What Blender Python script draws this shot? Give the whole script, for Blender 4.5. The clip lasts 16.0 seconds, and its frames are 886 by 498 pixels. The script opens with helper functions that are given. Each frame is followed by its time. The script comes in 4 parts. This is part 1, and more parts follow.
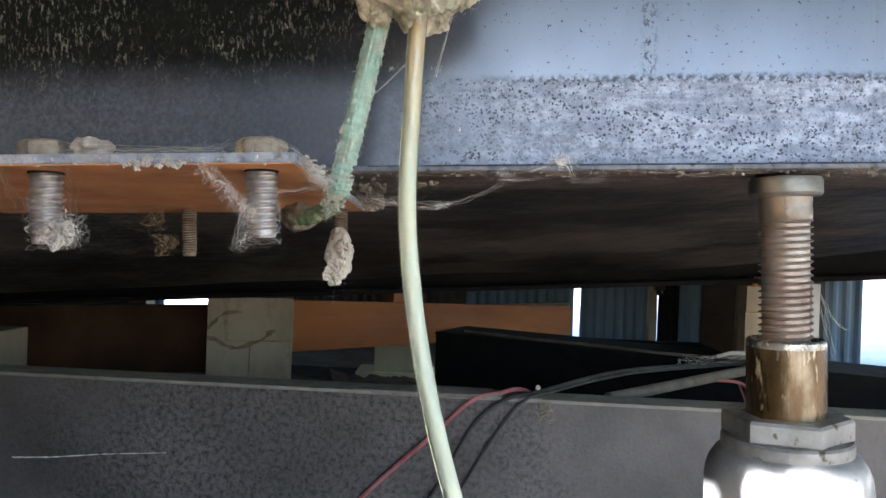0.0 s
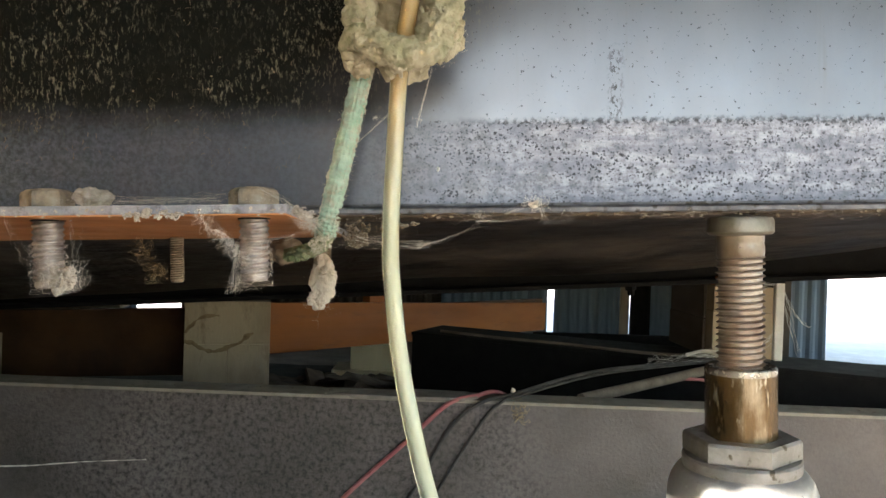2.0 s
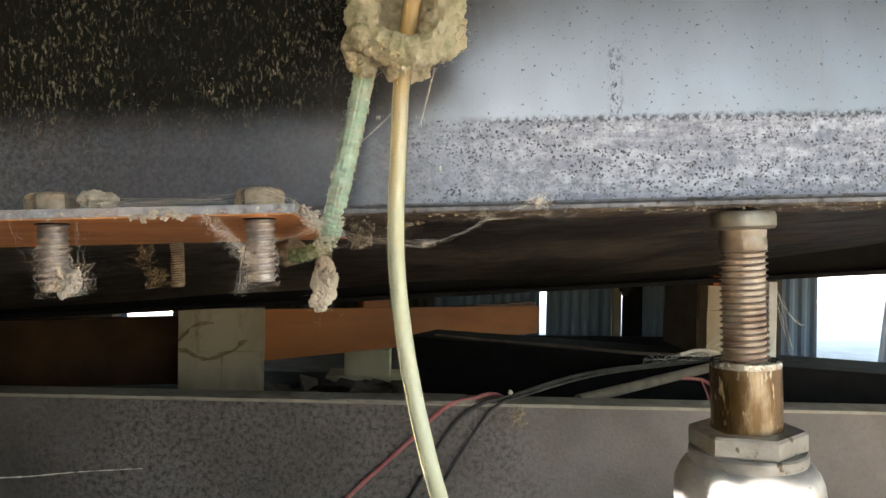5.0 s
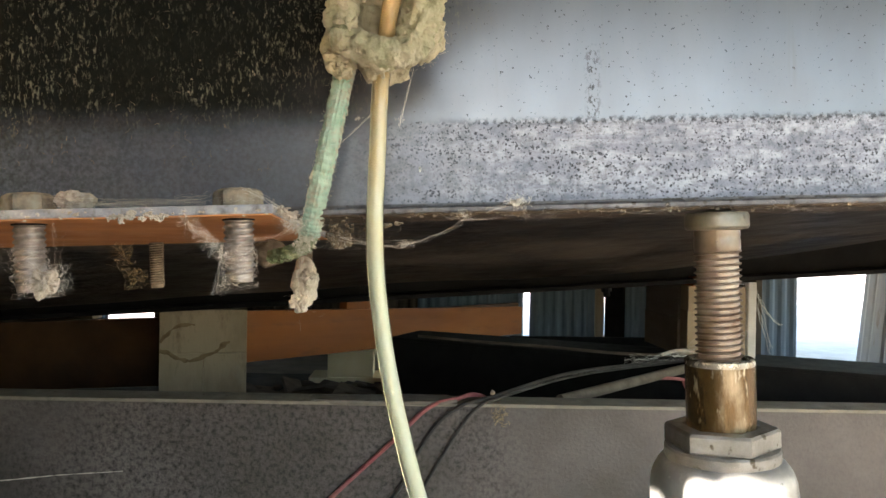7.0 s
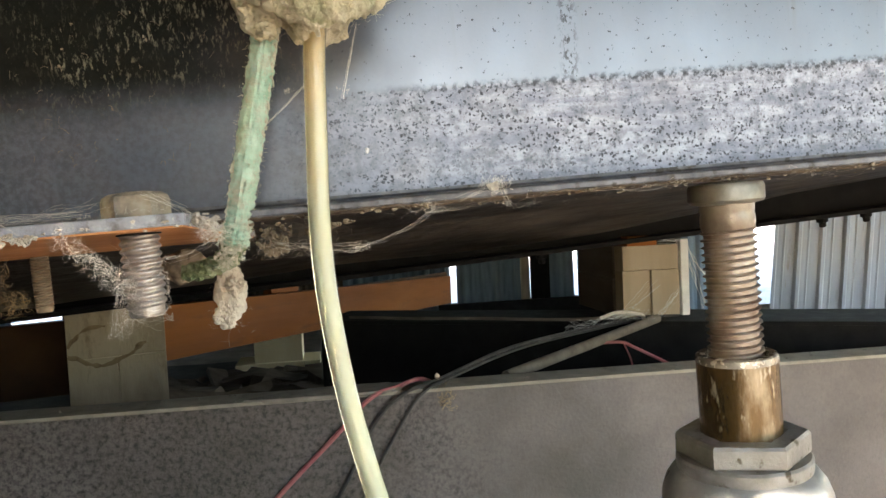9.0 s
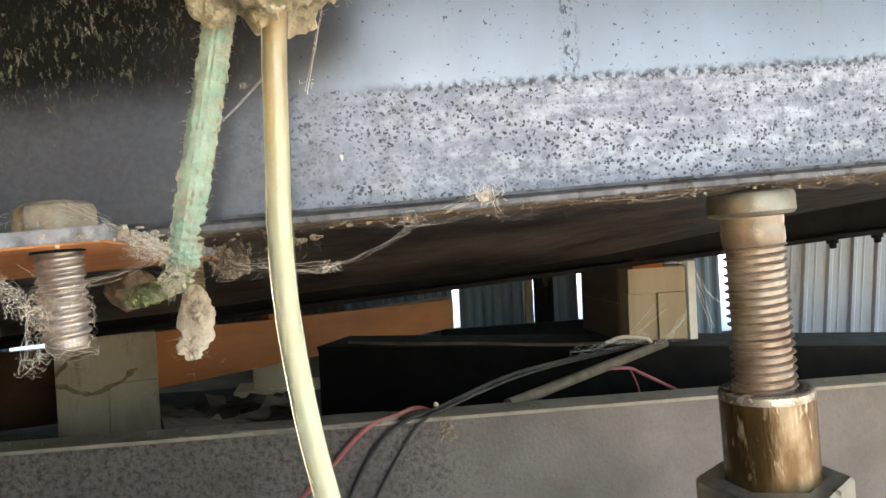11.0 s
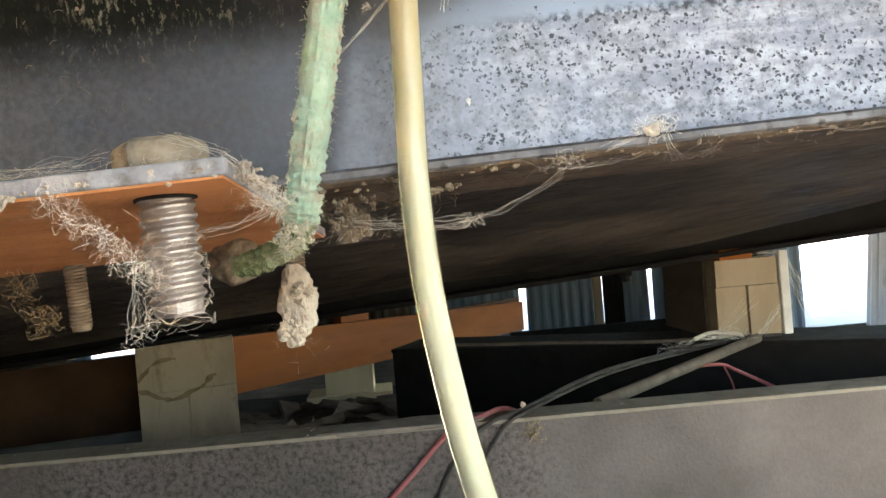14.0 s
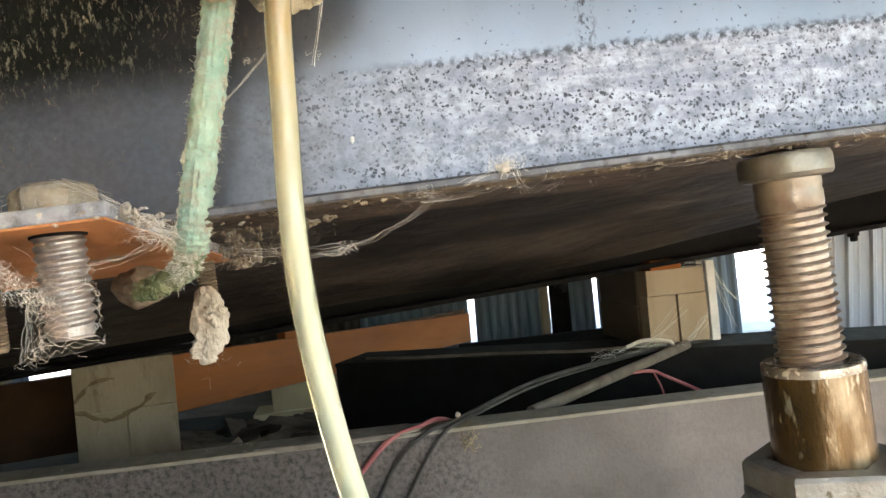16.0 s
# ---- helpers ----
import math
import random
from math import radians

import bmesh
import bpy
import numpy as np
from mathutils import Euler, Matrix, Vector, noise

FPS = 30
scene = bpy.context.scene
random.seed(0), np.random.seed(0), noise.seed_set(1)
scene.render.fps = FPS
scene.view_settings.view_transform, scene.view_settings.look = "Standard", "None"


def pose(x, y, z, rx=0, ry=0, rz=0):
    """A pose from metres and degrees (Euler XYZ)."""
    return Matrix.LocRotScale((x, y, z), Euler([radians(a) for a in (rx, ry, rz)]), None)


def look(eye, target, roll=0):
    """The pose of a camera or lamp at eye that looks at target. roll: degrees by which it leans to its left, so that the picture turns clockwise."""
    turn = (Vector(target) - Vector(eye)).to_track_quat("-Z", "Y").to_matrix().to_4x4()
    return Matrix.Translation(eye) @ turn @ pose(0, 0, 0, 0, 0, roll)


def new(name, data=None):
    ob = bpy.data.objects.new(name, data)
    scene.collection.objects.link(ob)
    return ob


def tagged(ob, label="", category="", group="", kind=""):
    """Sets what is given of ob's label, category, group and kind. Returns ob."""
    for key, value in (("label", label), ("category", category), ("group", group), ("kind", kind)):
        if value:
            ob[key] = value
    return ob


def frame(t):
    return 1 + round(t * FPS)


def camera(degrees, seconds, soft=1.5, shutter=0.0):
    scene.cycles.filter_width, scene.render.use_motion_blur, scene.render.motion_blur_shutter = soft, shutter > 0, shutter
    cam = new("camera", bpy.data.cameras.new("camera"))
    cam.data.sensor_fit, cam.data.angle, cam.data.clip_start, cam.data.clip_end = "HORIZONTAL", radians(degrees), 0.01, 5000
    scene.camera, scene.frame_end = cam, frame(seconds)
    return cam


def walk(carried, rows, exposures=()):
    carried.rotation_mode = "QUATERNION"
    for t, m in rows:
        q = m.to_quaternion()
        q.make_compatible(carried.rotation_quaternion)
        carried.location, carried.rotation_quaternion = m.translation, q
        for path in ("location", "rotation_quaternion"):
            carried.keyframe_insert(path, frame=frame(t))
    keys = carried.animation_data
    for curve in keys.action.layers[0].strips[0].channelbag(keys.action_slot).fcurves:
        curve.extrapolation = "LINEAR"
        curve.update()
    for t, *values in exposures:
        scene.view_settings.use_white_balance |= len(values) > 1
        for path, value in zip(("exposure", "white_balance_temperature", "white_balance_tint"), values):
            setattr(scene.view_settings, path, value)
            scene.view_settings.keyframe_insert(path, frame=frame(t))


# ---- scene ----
cam = camera(62.5, 16.0)
# The raised frame stands askew by LEAN degrees; U turns its own square axes into the world's.
LEAN = 2.4
U = Matrix.Translation((0.2, 0, 0.7)) @ Matrix.Rotation(radians(-LEAN), 4, "Y") @ Matrix.Translation((-0.2, 0, -0.7))
PATH = [
    (0, (0.0560, 0.1383, 0.6666), (0.0011, 2.1375, 0.6549), -0.24),
    (0.5, (0.0573, 0.1325, 0.6803), (0.0746, 2.1323, 0.6583), -0.67),
    (1, (0.0556, 0.1260, 0.6819), (0.0744, 2.1257, 0.6472), -0.85),
    (1.5, (0.0521, 0.1207, 0.6874), (0.0611, 2.1205, 0.6570), -0.75),
    (2, (0.0531, 0.1122, 0.6916), (0.0682, 2.1119, 0.6597), -0.57),
    (2.5, (0.0505, 0.1113, 0.6918), (0.0504, 2.1109, 0.6559), -0.39),
    (3, (0.0485, 0.1188, 0.6884), (0.0743, 2.1183, 0.6476), -0.77),
    (3.5, (0.0485, 0.1132, 0.6910), (0.0981, 2.1124, 0.6605), -1.06),
    (6, (0.0432, 0.1098, 0.6862), (0.0784, 2.1094, 0.6710), -1.59),
    (6.5, (0.0449, 0.1066, 0.6874), (0.0895, 2.1060, 0.6739), -1.51),
    (7, (0.0479, 0.1082, 0.6874), (0.1323, 2.1064, 0.6717), -1.44),
    (7.5, (0.0488, 0.1089, 0.6900), (0.1266, 2.1073, 0.6720), -2.71),
    (8, (0.0378, 0.1230, 0.7014), (0.1831, 2.1163, 0.6270), -5.08),
    (8.5, (0.0369, 0.1588, 0.7061), (0.3488, 2.1322, 0.6151), -4.74),
    (9, (0.0323, 0.1921, 0.7020), (0.3281, 2.1668, 0.5879), -5.11),
    (9.5, (0.0380, 0.1882, 0.6995), (0.3341, 2.1634, 0.5940), -5.39),
    (12, (0.0476, 0.2719, 0.6922), (0.3139, 2.2539, 0.6667), -4.78),
    (12.5, (0.0396, 0.2777, 0.6888), (0.2653, 2.2646, 0.6542), -4.43),
    (13, (0.0211, 0.2852, 0.6862), (0.1999, 2.2770, 0.6569), -5.09),
    (13.5, (0.0129, 0.2892, 0.6790), (0.1409, 2.2850, 0.6572), -6.17),
    (14, (0.0191, 0.2853, 0.6809), (0.1480, 2.2811, 0.6664), -7.12),
    (14.5, (0.0202, 0.2870, 0.6798), (0.1425, 2.2832, 0.6735), -7.85),
    (15, (0.0224, 0.2787, 0.6785), (0.1612, 2.2738, 0.6765), -7.99),
    (15.5, (0.0338, 0.2620, 0.6795), (0.2395, 2.2514, 0.6825), -7.94),
    (16, (0.0447, 0.2511, 0.6819), (0.3074, 2.2338, 0.6837), -7.89),
]
# seconds, stops, kelvin, tint: the film brightens and loses its first blue cast
LIGHTNESS = [(0, 3.85, 5600, 17), (0.5, 3.82, 6050, 16), (1.2, 3.85, 6450, 15), (2.5, 3.87, 6700, 15), (7.5, 3.94, 6800, 15), (9, 4.08, 6700, 15), (13, 4.34, 6600, 15), (16, 4.34, 6650, 15)]
walk(cam, [(t, U @ look(eye, target, roll)) for t, eye, target, roll in PATH], exposures=LIGHTNESS)

# ---- light ----
world = bpy.data.worlds.new("world")
scene.world = world
world.use_nodes = True
wn = world.node_tree.nodes
sky = wn.new("ShaderNodeTexSky")
sky.sky_type, sky.sun_disc = "NISHITA", False
sky.sun_elevation, sky.sun_rotation = radians(12.4), radians(238)
world.node_tree.links.new(sky.outputs[0], wn["Background"].inputs[0])
sky.dust_density = 2.5
wn["Background"].inputs[1].default_value = 0.15
sun = new("sun", bpy.data.lights.new("sun", "SUN"))
sun.data.energy, sun.data.angle, sun.data.color = 5.0, radians(0.4), (1.0, 0.95, 0.87)
sun.matrix_world = look((-8.5, -5.3, 2.2), (0, 0, 0))


# ---- materials ----
def links(mat):
    return mat.node_tree.nodes, mat.node_tree.links


def ramp_node(n, stops):
    r = n.new("ShaderNodeValToRGB")
    while len(r.color_ramp.elements) < len(stops):
        r.color_ramp.elements.new(0.5)
    for e, (p, c) in zip(r.color_ramp.elements, stops):
        e.position, e.color = p, (*c, 1) if len(c) == 3 else c
    return r


def surface(name, colours, scale=40.0, rough=(0.5, 0.8), metal=0.0, bump=0.3, bump_scale=300.0, stretch=(1, 1, 1),
            spots=None, spot_scale=250.0, spot_level=(0.62, 0.68), spot_detail=3, dust=None, dust_scale=25.0, dust_level=(0.5, 0.7), distance=0.002, ior=1.45, spot_span=None):
    """A worn surface: a noise through colours, small spots, patches of dust, rough grain."""
    mat = bpy.data.materials.new(name)
    mat.use_nodes = True
    n, l = links(mat)
    b = n["Principled BSDF"]
    tc = n.new("ShaderNodeTexCoord")
    mp = n.new("ShaderNodeMapping")
    mp.inputs["Scale"].default_value = stretch
    l.new(tc.outputs["Object"], mp.inputs[0])

    def noise_node(sc, detail=6, rough_=0.6, src=mp):
        t = n.new("ShaderNodeTexNoise")
        t.inputs["Scale"].default_value, t.inputs["Detail"].default_value, t.inputs["Roughness"].default_value = sc, detail, rough_
        l.new(src.outputs[0], t.inputs["Vector"])
        return t

    base = noise_node(scale)
    k = len(colours)
    cr = ramp_node(n, [(0.3 + 0.4 * i / max(1, k - 1), c) for i, c in enumerate(colours)])
    l.new(base.outputs[0], cr.inputs[0])
    colour = cr.outputs[0]

    def over(colour, mask, c):
        m = n.new("ShaderNodeMix")
        m.data_type = "RGBA"
        l.new(mask, m.inputs[0])
        l.new(colour, m.inputs[6])
        m.inputs[7].default_value = (*c, 1)
        return m.outputs[2]

    rg = n.new("ShaderNodeMapRange")
    rg.inputs["To Min"].default_value, rg.inputs["To Max"].default_value = rough
    rg.inputs["From Min"].default_value, rg.inputs["From Max"].default_value = 0.3, 0.7
    l.new(noise_node(scale * 2.3).outputs[0], rg.inputs[0])
    roughness = rg.outputs[0]
    if spots:
        sp = noise_node(spot_scale, spot_detail, 0.5 if spot_detail < 5 else 0.72)
        sr = ramp_node(n, [(spot_level[0], (0, 0, 0)), (spot_level[1], (1, 1, 1))])
        l.new(sp.outputs[0], sr.inputs[0])
        mask = sr.outputs[0]
        if spot_span:
            sx = n.new("ShaderNodeSeparateXYZ")
            l.new(tc.outputs["Object"], sx.inputs[0])
            wob = n.new("ShaderNodeMath")
            wob.operation = "MULTIPLY_ADD"
            wob.inputs[1].default_value = 0.7
            l.new(noise_node(7, 4).outputs[0], wob.inputs[0])
            l.new(sx.outputs[0], wob.inputs[2])
            for lo, hi in (spot_span[:2], spot_span[2:]):
                mr = n.new("ShaderNodeMapRange")
                mr.interpolation_type = "SMOOTHSTEP"
                mr.inputs["From Min"].default_value, mr.inputs["From Max"].default_value = lo, hi
                mr.inputs["To Min"].default_value = 0.15
                l.new(wob.outputs[0], mr.inputs[0])
                mu = n.new("ShaderNodeMath")
                mu.operation = "MULTIPLY"
                l.new(mask, mu.inputs[0])
                l.new(mr.outputs[0], mu.inputs[1])
                mask = mu.outputs[0]
        colour = over(colour, mask, spots)
    if dust:
        dn = noise_node(dust_scale, 8, 0.7)
        dr = ramp_node(n, [(dust_level[0], (0, 0, 0)), (dust_level[1], (1, 1, 1))])
        l.new(dn.outputs[0], dr.inputs[0])
        colour = over(colour, dr.outputs[0], dust)
        mx = n.new("ShaderNodeMath")
        mx.operation = "MULTIPLY_ADD"
        mx.inputs[1].default_value = 0.4
        mx.use_clamp = True
        l.new(dr.outputs[0], mx.inputs[0])
        l.new(roughness, mx.inputs[2])
        roughness = mx.outputs[0]
    l.new(colour, b.inputs["Base Color"])
    l.new(roughness, b.inputs["Roughness"])
    b.inputs["Metallic"].default_value = metal
    b.inputs["IOR"].default_value = ior
    if bump:
        bp = n.new("ShaderNodeBump")
        bp.inputs["Strength"].default_value, bp.inputs["Distance"].default_value = bump, distance
        l.new(noise_node(bump_scale, 5, 0.6).outputs[0], bp.inputs["Height"])
        l.new(bp.outputs[0], b.inputs["Normal"])
    return mat


PAINT = surface("beam_paint", [(0.035, 0.04, 0.05), (0.06, 0.066, 0.08)], 9, (0.33, 0.5), bump=0.15, bump_scale=500, dust=(0.28, 0.27, 0.24), dust_scale=160, dust_level=(0.66, 0.78), ior=1.6)
LIP = surface("flange_lip", [(0.035, 0.025, 0.018), (0.13, 0.09, 0.058)], 60, (0.55, 0.85), bump=0.7, bump_scale=260)
TARP = surface("blue_sheet", [(0.12, 0.2, 0.32), (0.2, 0.3, 0.44)], 4, (0.5, 0.7), bump=0.2, bump_scale=40)
FAR_SIDING = surface("blue_grey_siding", [(0.105, 0.155, 0.215), (0.19, 0.255, 0.33)], 4, (0.45, 0.65), metal=0.1, bump=0.15, bump_scale=60, stretch=(1, 1, 0.12), dust=(0.26, 0.26, 0.25), dust_scale=9, dust_level=(0.55, 0.8))
EDGE = surface("flange_edge_steel", [(0.07, 0.07, 0.076), (0.19, 0.185, 0.195)], 90, (0.4, 0.6), metal=0.5, bump=0.5, bump_scale=500, distance=0.0006, spots=(0.06, 0.052, 0.045), spot_scale=140, spot_level=(0.57, 0.66))
BROWN_STEEL = surface("lower_beam_paint", [(0.078, 0.068, 0.058), (0.125, 0.106, 0.097), (0.17, 0.146, 0.135)], 4, (0.42, 0.66), bump=0.7, bump_scale=150, spots=(0.028, 0.024, 0.022), spot_scale=105, spot_level=(0.45, 0.62), spot_detail=12, spot_span=(-0.45, -0.12, 0.72, 0.42), dust=(0.2, 0.175, 0.15), dust_scale=70, dust_level=(0.66, 0.76))
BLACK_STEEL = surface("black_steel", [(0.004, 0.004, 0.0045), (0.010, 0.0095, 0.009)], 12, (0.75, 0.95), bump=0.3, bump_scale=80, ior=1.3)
MORTAR = surface("dry_mortar", [(0.15, 0.13, 0.11), (0.26, 0.23, 0.2)], 35, (0.85, 1.0), bump=0.7, bump_scale=220)
DUSTY_TOP = surface("dust_layer", [(0.2, 0.18, 0.145), (0.31, 0.275, 0.225)], 30, (0.9, 1.0), bump=0.6, bump_scale=200)
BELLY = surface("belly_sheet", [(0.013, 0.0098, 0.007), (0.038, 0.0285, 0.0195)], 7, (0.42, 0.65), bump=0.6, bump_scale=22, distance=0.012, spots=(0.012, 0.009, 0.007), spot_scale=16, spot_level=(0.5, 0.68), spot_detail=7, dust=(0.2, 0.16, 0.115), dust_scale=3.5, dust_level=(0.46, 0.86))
RUST_ORANGE = surface("orange_primer", [(0.4, 0.145, 0.045), (0.62, 0.27, 0.10)], 22, (0.5, 0.75), bump=0.3, bump_scale=300, dust=(0.36, 0.22, 0.12), dust_scale=60, dust_level=(0.6, 0.75))
PLATE_EDGE = surface("plate_steel", [(0.24, 0.245, 0.275), (0.44, 0.445, 0.48)], 80, (0.5, 0.7), metal=0.3, bump=0.6, bump_scale=600, distance=0.0006, spots=(0.62, 0.6, 0.56), spot_scale=210, spot_level=(0.58, 0.68), spot_detail=6, dust=(0.2, 0.19, 0.18), dust_scale=90, dust_level=(0.5, 0.65))
BOLT = surface("dull_bolt_steel", [(0.24, 0.205, 0.185), (0.47, 0.42, 0.385)], 120, (0.3, 0.5), metal=0.7, bump=0.3, bump_scale=700, distance=0.0004)
HEAD = surface("rusty_bolt_head", [(0.12, 0.108, 0.095), (0.33, 0.265, 0.195), (0.46, 0.41, 0.33)], 90, (0.7, 0.9), metal=0.1, bump=0.4, bump_scale=500, distance=0.0008)
THREAD = surface("jack_thread_steel", [(0.13, 0.075, 0.05), (0.26, 0.2, 0.155), (0.4, 0.35, 0.29)], 60, (0.28, 0.5), metal=0.55, bump=0.4, bump_scale=600, distance=0.0005)
CAP = surface("jack_cap_steel", [(0.14, 0.12, 0.09), (0.27, 0.25, 0.21)], 70, (0.35, 0.55), metal=0.6, bump=0.4, bump_scale=300, distance=0.0008)
RAM = surface("oily_ram", [(0.042, 0.025, 0.009), (0.13, 0.08, 0.029), (0.4, 0.34, 0.23)], 50, (0.08, 0.24), metal=0.6, bump=0.6, bump_scale=260, stretch=(1, 1, 0.35), distance=0.0012, spots=(0.5, 0.45, 0.34), spot_scale=190, spot_level=(0.6, 0.68), ior=1.7)
RIM = surface("worn_rim", [(0.17, 0.13, 0.085), (0.36, 0.33, 0.28), (0.5, 0.47, 0.41)], 70, (0.15, 0.35), metal=0.6, bump=0.5, bump_scale=300, distance=0.0008)
NUT = surface("cast_nut", [(0.19, 0.18, 0.16), (0.34, 0.325, 0.3)], 60, (0.3, 0.5), metal=0.5, bump=0.6, bump_scale=500, distance=0.001, spots=(0.09, 0.075, 0.05), spot_scale=130)
BODY = surface("jack_body_paint", [(0.29, 0.285, 0.265), (0.44, 0.43, 0.405)], 40, (0.25, 0.5), metal=0.4, bump=0.4, bump_scale=160, spots=(0.42, 0.41, 0.38), spot_scale=60, spot_level=(0.57, 0.6), distance=0.0012)
ROPE = surface("green_rope_fibre", [(0.3, 0.47, 0.35), (0.47, 0.6, 0.48)], 120, (0.9, 1.0), bump=0.7, bump_scale=800, dust=(0.42, 0.39, 0.3), dust_scale=110, dust_level=(0.47, 0.66), distance=0.0012)
MUD = surface("dried_mud", [(0.34, 0.29, 0.18), (0.58, 0.51, 0.35), (0.66, 0.59, 0.43)], 70, (0.9, 1.0), bump=0.9, bump_scale=380, distance=0.003)
FLUFF = surface("dusty_fibre", [(0.34, 0.285, 0.225), (0.58, 0.52, 0.44)], 150, (0.9, 1.0), bump=0.6, bump_scale=900)
SILK = surface("cobweb_silk", [(0.58, 0.51, 0.43), (0.8, 0.74, 0.65)], 150, (0.8, 1.0), bump=0)
NECK = surface("neck_steel", [(0.17, 0.125, 0.09), (0.3, 0.26, 0.21)], 80, (0.25, 0.45), metal=0.6, bump=0.4, bump_scale=400, distance=0.0006)
LUMBER = surface("orange_lumber", [(0.165, 0.045, 0.005), (0.265, 0.084, 0.011)], 7, (0.75, 0.92), bump=0.3, bump_scale=90, stretch=(0.15, 1, 1), spots=(0.12, 0.04, 0.012), spot_scale=26, spot_level=(0.56, 0.75), spot_detail=7)
PALE_WOOD = surface("pale_wood", [(0.29, 0.225, 0.15), (0.42, 0.345, 0.25)], 12, (0.7, 0.9), bump=0.4, bump_scale=150, stretch=(1, 1, 0.2), dust=(0.28, 0.215, 0.155), dust_scale=6, dust_level=(0.55, 0.8))
DAMP_WOOD = surface("stained_pale_wood", [(0.2, 0.155, 0.1), (0.34, 0.275, 0.19), (0.42, 0.345, 0.245)], 7, (0.7, 0.9), bump=0.4, bump_scale=150, stretch=(1, 1, 0.35), spots=(0.12, 0.085, 0.05), spot_scale=14, spot_level=(0.52, 0.72), spot_detail=7, dust=(0.3, 0.27, 0.22), dust_scale=30, dust_level=(0.58, 0.8))
FRESH_WOOD = surface("fresh_wood", [(0.8, 0.67, 0.43), (0.88, 0.77, 0.55)], 10, (0.7, 0.9), bump=0.3, bump_scale=120, stretch=(1, 1, 0.2))
SCRAP = surface("rotten_wood", [(0.06, 0.042, 0.028), (0.16, 0.12, 0.085)], 20, (0.85, 1.0), bump=0.8, bump_scale=120, stretch=(0.2, 1, 1))
SHADE_WOOD = surface("shade_wood", [(0.07, 0.055, 0.042), (0.13, 0.1, 0.075)], 14, (0.8, 0.95), bump=0.5, bump_scale=120, stretch=(0.3, 0.3, 1))
# dusty green rope with the tail's shade worked into darker tones
TAIL = surface("shaded_rope", [(0.09, 0.13, 0.055), (0.19, 0.23, 0.115), (0.34, 0.33, 0.22)], 110, (0.9, 1.0), bump=0.9, bump_scale=700, distance=0.002)
BRIGHT_GROUND = surface("bright_ground", [(0.6, 0.57, 0.52), (0.8, 0.77, 0.72)], 5, (0.9, 1.0), bump=0.6, bump_scale=30, distance=0.02)
PIPE = surface("dusty_pipe", [(0.07, 0.055, 0.04), (0.17, 0.14, 0.11)], 20, (0.7, 0.9), bump=0.3)
SIDING = surface("galvanised_siding", [(0.28, 0.29, 0.31), (0.42, 0.43, 0.45)], 5, (0.4, 0.65), metal=0.2, bump=0.15, bump_scale=60, stretch=(1, 1, 0.12), spots=(0.2, 0.14, 0.1), spot_scale=14, spot_level=(0.63, 0.74), spot_detail=6, dust=(0.5, 0.48, 0.45), dust_scale=8, dust_level=(0.55, 0.8))
EARTH = surface("dry_earth", [(0.14, 0.115, 0.09), (0.27, 0.235, 0.19)], 6, (0.9, 1.0), bump=0.8, bump_scale=40, distance=0.02)
SHADE_GROUND = surface("shade_ground", [(0.012, 0.01, 0.008), (0.045, 0.038, 0.03)], 9, (0.85, 1.0), bump=0.8, bump_scale=60, distance=0.01)
DECK = surface("deck_underside", [(0.05, 0.04, 0.03), (0.1, 0.08, 0.06)], 5, (0.8, 0.95), bump=0.4, bump_scale=60)
CABLE = surface("black_cable", [(0.012, 0.012, 0.013), (0.06, 0.055, 0.05)], 30, (0.5, 0.7), bump=0.2, bump_scale=200)
KNOT = surface("muddy_rope", [(0.33, 0.33, 0.19), (0.54, 0.5, 0.33), (0.64, 0.58, 0.42)], 90, (0.9, 1.0), bump=1.0, bump_scale=420, distance=0.003)
CRUMB = surface("brown_crumbs", [(0.1, 0.075, 0.05), (0.3, 0.24, 0.17)], 90, (0.9, 1.0), bump=0)
FRAY = surface("pale_fray", [(0.42, 0.4, 0.3), (0.62, 0.58, 0.45)], 150, (0.9, 1.0), bump=0)
COCOON = surface("papery_cocoon", [(0.4, 0.34, 0.27), (0.62, 0.56, 0.46), (0.7, 0.64, 0.54)], 120, (0.9, 1.0), bump=0.8, bump_scale=500, stretch=(1, 1, 0.35), distance=0.002)
STRAW = surface("dry_straw", [(0.2, 0.14, 0.07), (0.42, 0.32, 0.18)], 120, (0.8, 1.0), bump=0)
WHITE = surface("white_paint", [(0.6, 0.6, 0.58), (0.78, 0.78, 0.76)], 20, (0.6, 0.8), bump=0.2)
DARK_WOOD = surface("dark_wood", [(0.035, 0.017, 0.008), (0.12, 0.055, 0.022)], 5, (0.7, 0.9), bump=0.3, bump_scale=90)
STAIN = surface("water_stain", [(0.13, 0.085, 0.045), (0.26, 0.19, 0.11)], 60, (0.8, 0.9), bump=0)
RED_WIRE = surface("red_wire", [(0.28, 0.06, 0.07), (0.4, 0.16, 0.15)], 40, (0.6, 0.8), bump=0.1)


